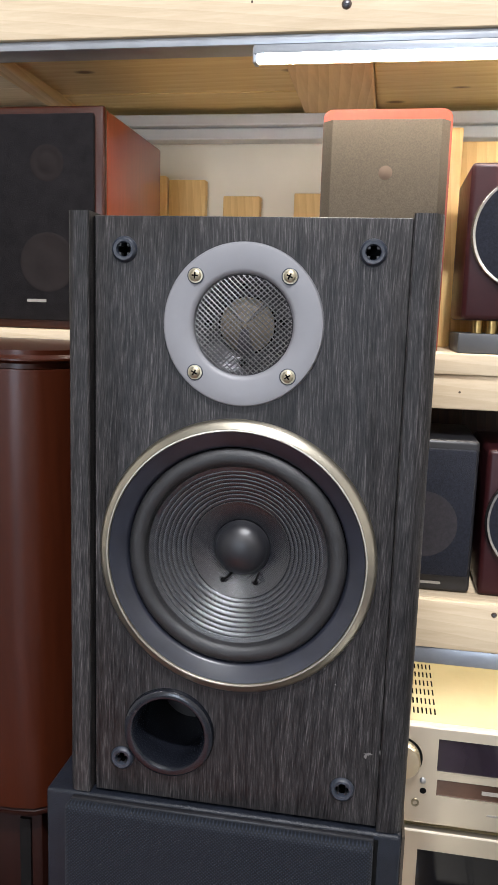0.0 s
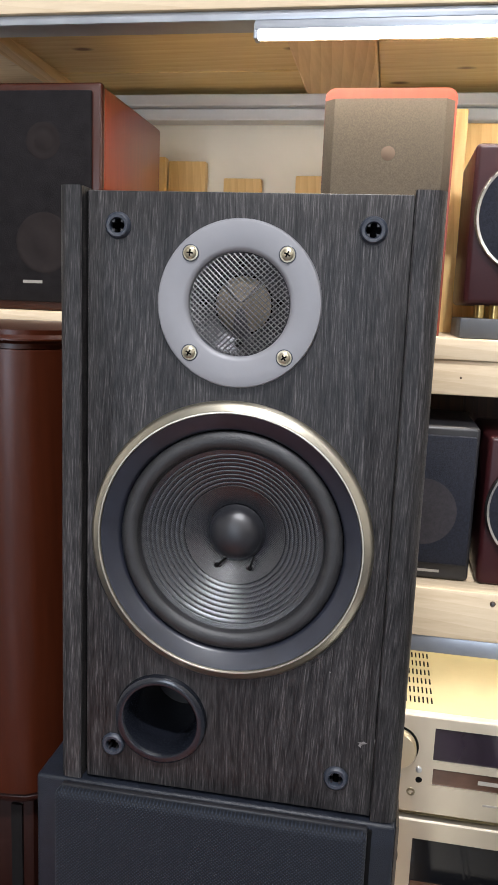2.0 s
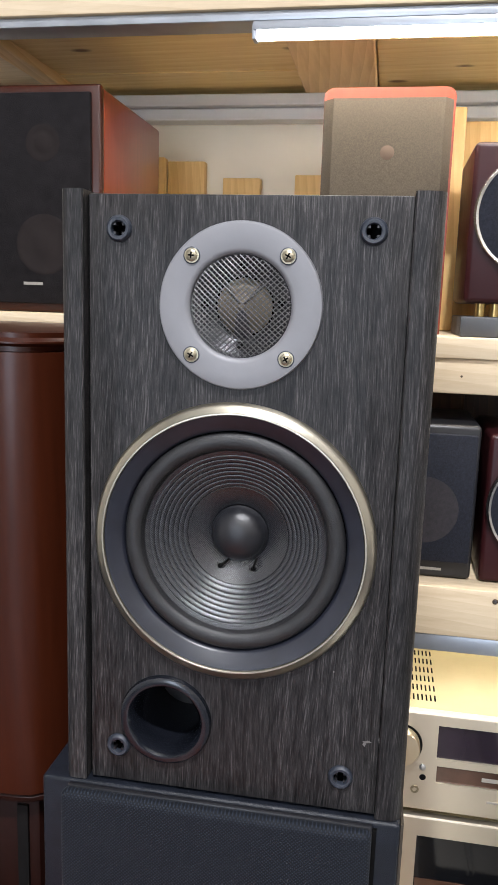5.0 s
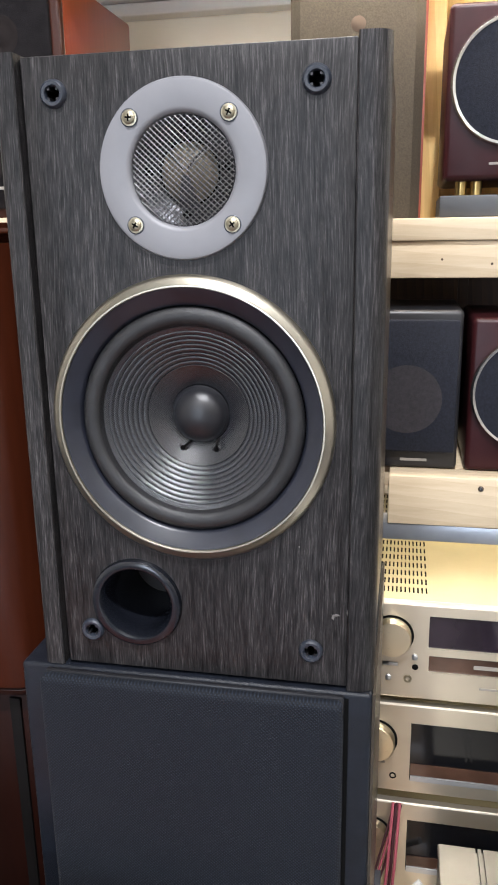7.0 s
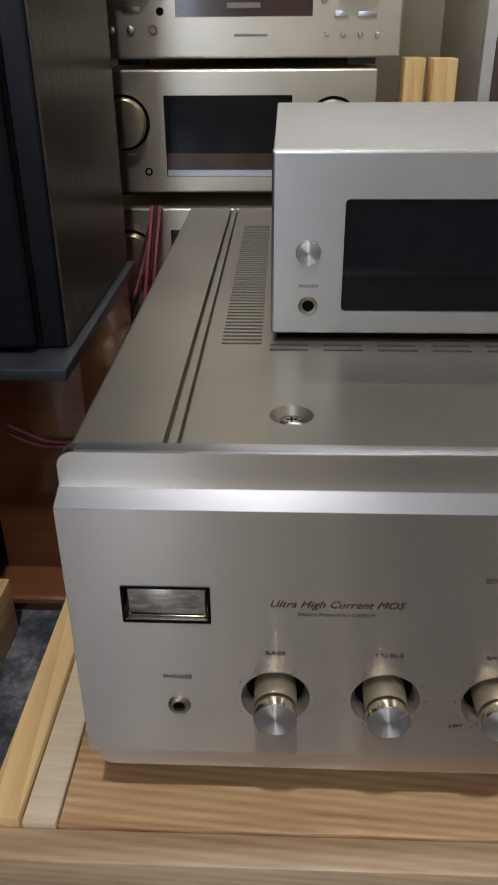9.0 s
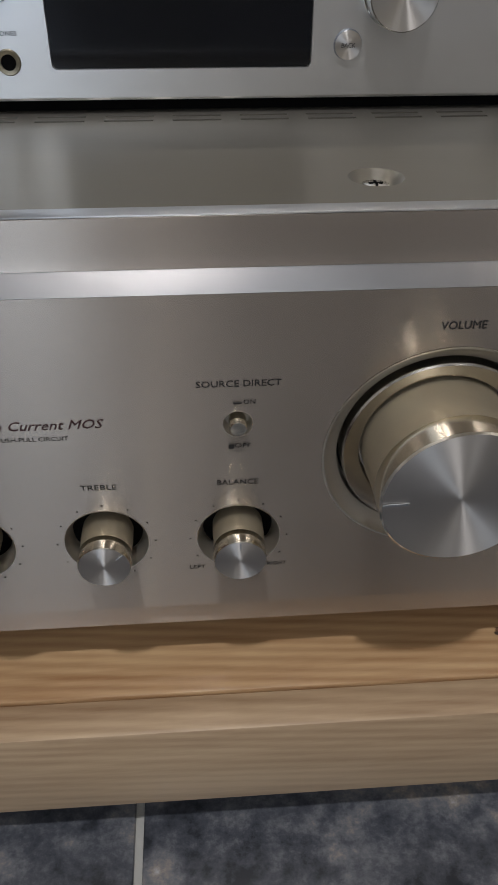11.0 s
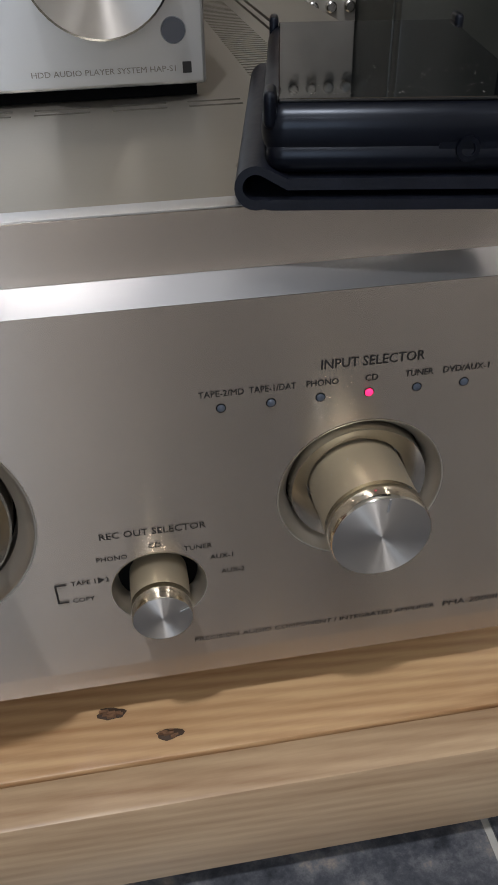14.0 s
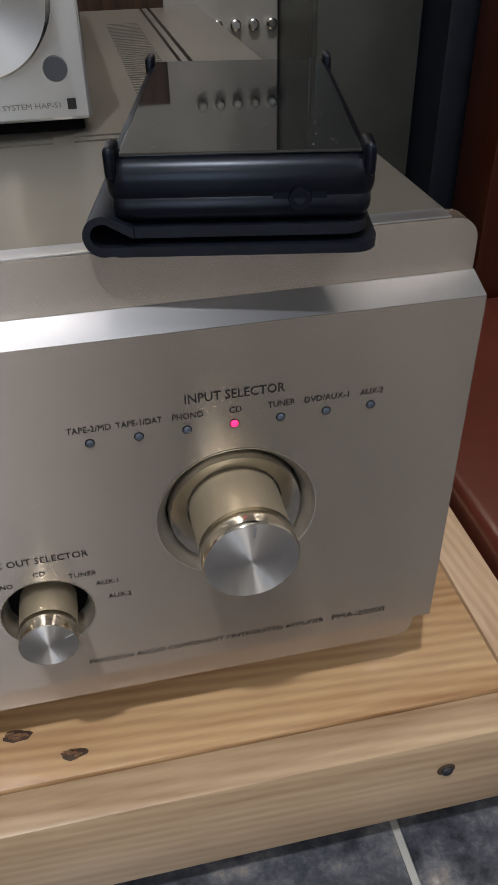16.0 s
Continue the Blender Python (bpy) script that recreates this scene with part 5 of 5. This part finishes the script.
for x in (-0.218, -0.205, -0.155, -0.143):
    bm = lathe(bmesh.new(), [(0, 0), (0.005, 0), (0.005, 0.0118), (0, 0.0118)], 0, 0, 0, 16)
    bm.transform(Matrix.Translation((x, 0.545, 0.8906)) @ Matrix.Rotation(radians(-90), 4, "X"))
    part("brass_foot", bm, FOOT_BRASS, st, "brass foot")

FAINT_BROWN = plain("faint_brown_driver", (0.0150, 0.0120, 0.0150), 0.8, vary=0.35, scale=300)
vic = thing("black_loudspeaker", (-0.255, 0.56, 0.65), "dark loudspeaker with slate cloth front on the middle shelf", "loudspeaker")
part("cabinet", boxed(-0.315, -0.2115, 0.502, 0.62, 0.6505, 0.7945, bevel=0.004, seg=3), BLACK, vic, "black lacquered cabinet")
part("grille", boxed(-0.311, -0.2145, 0.4955, 0.5018, 0.6675, 0.7865, bevel=0.002), BLUE_CLOTH, vic, "slate cloth grille")
part("driver", turned([(0, 0.0003), (0.012, 0.0003), (0.014, 0.0001), (0.026, 0.0001), (0.029, 0.0002), (0.031, 0.0001)], -0.258, 0.4955, 0.716, 40), FAINT_BROWN, vic, "driver faintly showing through the cloth")
strips(((-0.262, -0.238, 0.6575, 0.6600),), 0.502, GREY_INK, vic, "logo_bar")

wb = thing("white_stereo", (0.0, 0.57, 0.65), "white compact stereo with round keys on the middle shelf", "stereo")
part("case", boxed(-0.0965, 0.115, 0.512, 0.66, 0.6565, 0.7455, bevel=0.002), WHITE, wb)
wf2 = part("front", boxed(-0.0975, 0.116, 0.500, 0.5115, 0.656, 0.7465, bevel=0.0015), WHITE, wb, "white front")
for x, z, r in ((-0.0785, 0.7185, 0.0062), (-0.0785, 0.6945, 0.0048), (-0.064, 0.671, 0.0034), (-0.041, 0.671, 0.003)):
    part("round_key", turned([(r, 0), (r, 0.002), (r * 0.8, 0.0026), (0, 0.0026)], x, 0.5, z, 24), GREY_METAL, wf2)
strips(((-0.087, -0.076, 0.6695, 0.6735), (-0.048, -0.01, 0.712, 0.735), (-0.048, -0.03, 0.688, 0.700)), 0.5, GAP, wf2, "dark_slot")
strips(((-0.085, -0.0805, 0.7295, 0.7345), (-0.0795, -0.0755, 0.7295, 0.7345), (-0.0745, -0.070, 0.7295, 0.7345)), 0.5, INK, wf2, "logo_bar")
for x in (-0.08, 0.1):
    part("foot", boxed(x - 0.008, x + 0.008, 0.515, 0.535, 0.6502, 0.6563, bevel=0.001), STEEL, wb)
solid("white_tray", boxed(-0.078, 0.08, 0.52, 0.62, 0.7468, 0.7525, bevel=0.002), WHITE, "white tray lying on the stereo", "tray")

wd = thing("white_tuner", (-0.03, 0.6, 0.872), "white compact tuner beside the plum loudspeaker", "tuner")
part("case", boxed(-0.1005, 0.08, 0.552, 0.68, 0.8725, 0.965, bevel=0.002), WHITE, wd)
part("front", boxed(-0.101, 0.081, 0.543, 0.5515, 0.8735, 0.966, bevel=0.0015), WHITE, wd)
solid("black_case", boxed(-0.1175, -0.1025, 0.56, 0.68, 0.8725, 0.99, bevel=0.002), BLACK, "narrow black case standing on the shelf", "case")

ora = thing("cherry_loudspeaker", (-0.313, 0.64, 0.872), "cherry-red loudspeaker with taupe cloth grille and rounded top", "loudspeaker")
part("cabinet", prism(bmesh.new(), round_rect(-0.3722, -0.2515, 0.8722, 1.0965, 0.009, 5, (0, 0, 1, 1)), "y", 0.566, 0.72), CHERRY, ora, "cherry-red lacquered cabinet")
g = prism(bmesh.new(), [(-0.3720, 0.5658), (-0.3625, 0.556), (-0.2615, 0.556), (-0.2535, 0.5658)], "z", 0.8725, 1.0850)
part("grille", g, TAUPE_CLOTH, ora, "taupe cloth grille", soft=False)
part("driver", turned([(0, 0.0012), (0.0035, 0.001), (0.0065, 0.0001)], -0.311, 0.556, 1.037, 20), plain("copper_dome", (0.078, 0.055, 0.04), 0.9, spec=0.2), ora, "faint copper dome behind the cloth")

lsp = thing("cherry_loudspeaker", (-0.68, 0.65, 0.8802), "cherry-red loudspeaker with dark grille and two faint drivers", "loudspeaker")
part("cabinet", boxed(-0.80, -0.5905, 0.568, 0.76, 0.8802, 1.101, bevel=0.004, seg=3), CHERRY, lsp, "cherry-red lacquered cabinet")
part("front_frame", boxed(-0.80, -0.5895, 0.5575, 0.5675, 0.8802, 1.102, bevel=0.003, seg=3), MAHOGANY, lsp, "dark red front frame")
part("grille", boxed(-0.80, -0.5985, 0.5515, 0.5574, 0.889, 1.0935, bevel=0.002), DARK_CLOTH, lsp, "dark cloth grille")
FAINT = plain("faint_driver", (0.0140, 0.0105, 0.0100), 0.85, spec=0.15)
part("tweeter", turned([(0, 0.0004), (0.008, 0.0004), (0.0085, 0.0001), (0.013, 0.0001), (0.016, 0.0005), (0.018, 0.0001)], -0.648, 0.5515, 1.046, 32), FAINT, lsp)
part("woofer", turned([(0, 0.0006), (0.01, 0.0005), (0.012, 0.0001), (0.026, 0.0001), (0.028, 0.0005), (0.03, 0.0001)], -0.648, 0.5515, 0.948, 32), FAINT, lsp)
strips(((-0.671, -0.650, 0.9075, 0.9105),), 0.5515, GREY_INK, lsp, "logo_bar")

# ---------- cables by the receivers ----------
for k, (dx, m) in enumerate(((-0.003, RED_CABLE), (0.0005, DARK_CABLE), (0.004, RED_CABLE))):
    bm = rod(bmesh.new(), smooth_line([(-0.253 + dx, 0.4985, 0.288), (-0.256 + dx, 0.47, 0.244), (-0.259 + dx, 0.45, 0.20), (-0.2575 + dx * 0.9, 0.40, 0.155), (-0.2635 + dx, 0.34, 0.146 + dx * 0.4), (-0.268 + dx * 0.5, 0.29, 0.156 + dx * 0.5), (-0.2785 + dx, 0.2545, 0.170 + dx * 0.5), (-0.305 + dx, 0.2535, 0.170 + dx * 0.5), (-0.33, 0.2545, 0.180 + dx)]), 0.0016, 8)
    solid("speaker_cable", bm, m, "thin red speaker cable hanging by the receivers", "cable", "red speaker cables")
    bm = rod(bmesh.new(), smooth_line([(-0.2515 + dx, 0.4985, 0.286), (-0.268 + dx, 0.47, 0.229), (-0.2825 + dx * 0.6, 0.455, 0.181), (-0.280 + dx * 0.4, 0.44, 0.156), (-0.265, 0.42, 0.142 + dx * 0.3), (-0.245, 0.412, 0.139 + dx * 0.3), (-0.222, 0.43, 0.140 + dx * 0.3)]), 0.0013, 8)
    solid("speaker_cable", bm, (DARK_CABLE, RED_CABLE, DARK_CABLE)[k], "thin dark red cable looping behind the amplifier", "cable", "red speaker cables")
solid("white_cable", rod(bmesh.new(), smooth_line([(-0.225, 0.475, 0.215), (-0.245, 0.465, 0.195), (-0.256, 0.45, 0.17), (-0.25, 0.42, 0.15)]), 0.0035, 8), WHITE_CABLE, "white cable looping down behind the amplifier", "cable")
for x0, x1, y0 in ((-0.035, -0.018, 0.49), (-0.014, 0.006, 0.475)):
    solid("pine_batten", boxed(x0, x1, y0, y0 + 0.03, 0.1722, 0.41, bevel=0.001), PINE_Z, "yellow pine batten standing beside the receivers", "batten")

# ---------- behind and beside the amplifier ----------
dev = thing("grey_tuner", (0.26, 0.56, 0.172), "warm grey tuner with rows of small round keys", "tuner")
part("case", boxed(0.03, 0.285, 0.512, 0.70, 0.1725, 0.52, bevel=0.002), GREY_DEVICE, dev)
dfront = part("front", boxed(0.03, 0.2865, 0.500, 0.5115, 0.1725, 0.52, bevel=0.002), GREY_DEVICE, dev)
for z in (0.2765, 0.428):
    for i in range(5):
        part("round_key", turned([(0.0042, 0), (0.0042, 0.004), (0.003, 0.005), (0, 0.005)], 0.2225 + i * 0.0145, 0.5, z, 20), STEEL, dfront)
part("dark_window", boxed(0.04, 0.196, 0.4975, 0.4998, 0.272, 0.425, bevel=0.001), BACKING, dev, "dark brown window")
oc = thing("olive_cabinet", (0.327, 0.5, FLOOR), "dark olive-grey glossy cabinet behind the amplifier", "cabinet")
part("door", boxed(0.2885, 0.365, 0.40, 0.4145, FLOOR + 0.02, 0.56, bevel=0.002), OLIVE, oc)
part("body", boxed(0.2875, 0.366, 0.415, 0.60, FLOOR, 0.56, bevel=0.002), OLIVE, oc)
bs = thing("black_floor_speaker", (0.43, 0.42, FLOOR), "black floor-standing loudspeaker with dark cloth grille", "loudspeaker")
part("cabinet", boxed(0.3665, 0.56, 0.36, 0.62, FLOOR, 0.75, bevel=0.003), VINYL, bs)
part("grille", boxed(0.405, 0.55, 0.352, 0.3595, FLOOR + 0.02, 0.74, bevel=0.002), CLOTH, bs, "dark cloth grille")
rc = thing("red_brown_cabinet", (0.45, 0.2, FLOOR), "red-brown lacquered cabinet beside the deck", "cabinet")
part("body", boxed(0.376, 0.66, 0.29, 0.34, FLOOR, 0.62, bevel=0.003), MAHOGANY, rc)
part("base", boxed(0.2765, 0.66, 0.035, 0.287, FLOOR, 0.128, bevel=0.006, seg=3), RED_SIDE, rc, "lighter brown plinth")

# ---------- floor tiles ----------
floor_ob = bpy.data.objects["floor"]
P, G = 0.30, 0.0018
tile_mesh = finish("tile", boxed(0, P - 2 * G, 0, P - 2 * G, -0.008, 0.0, bevel=0.0006, seg=1), TILE)
for i in range(-8, 8):
    for j in range(-9, 5):
        x, y = -0.0905 + i * P + G, -0.24 + j * P + G
        if not (-2.4 < x < 2.1 and -3.0 < y < 0.7) or len([o for o in floor_ob.children]) > 290:
            continue
        t = new("tile", tile_mesh)
        t.location = (x, y, FLOOR)
        t.parent = floor_ob
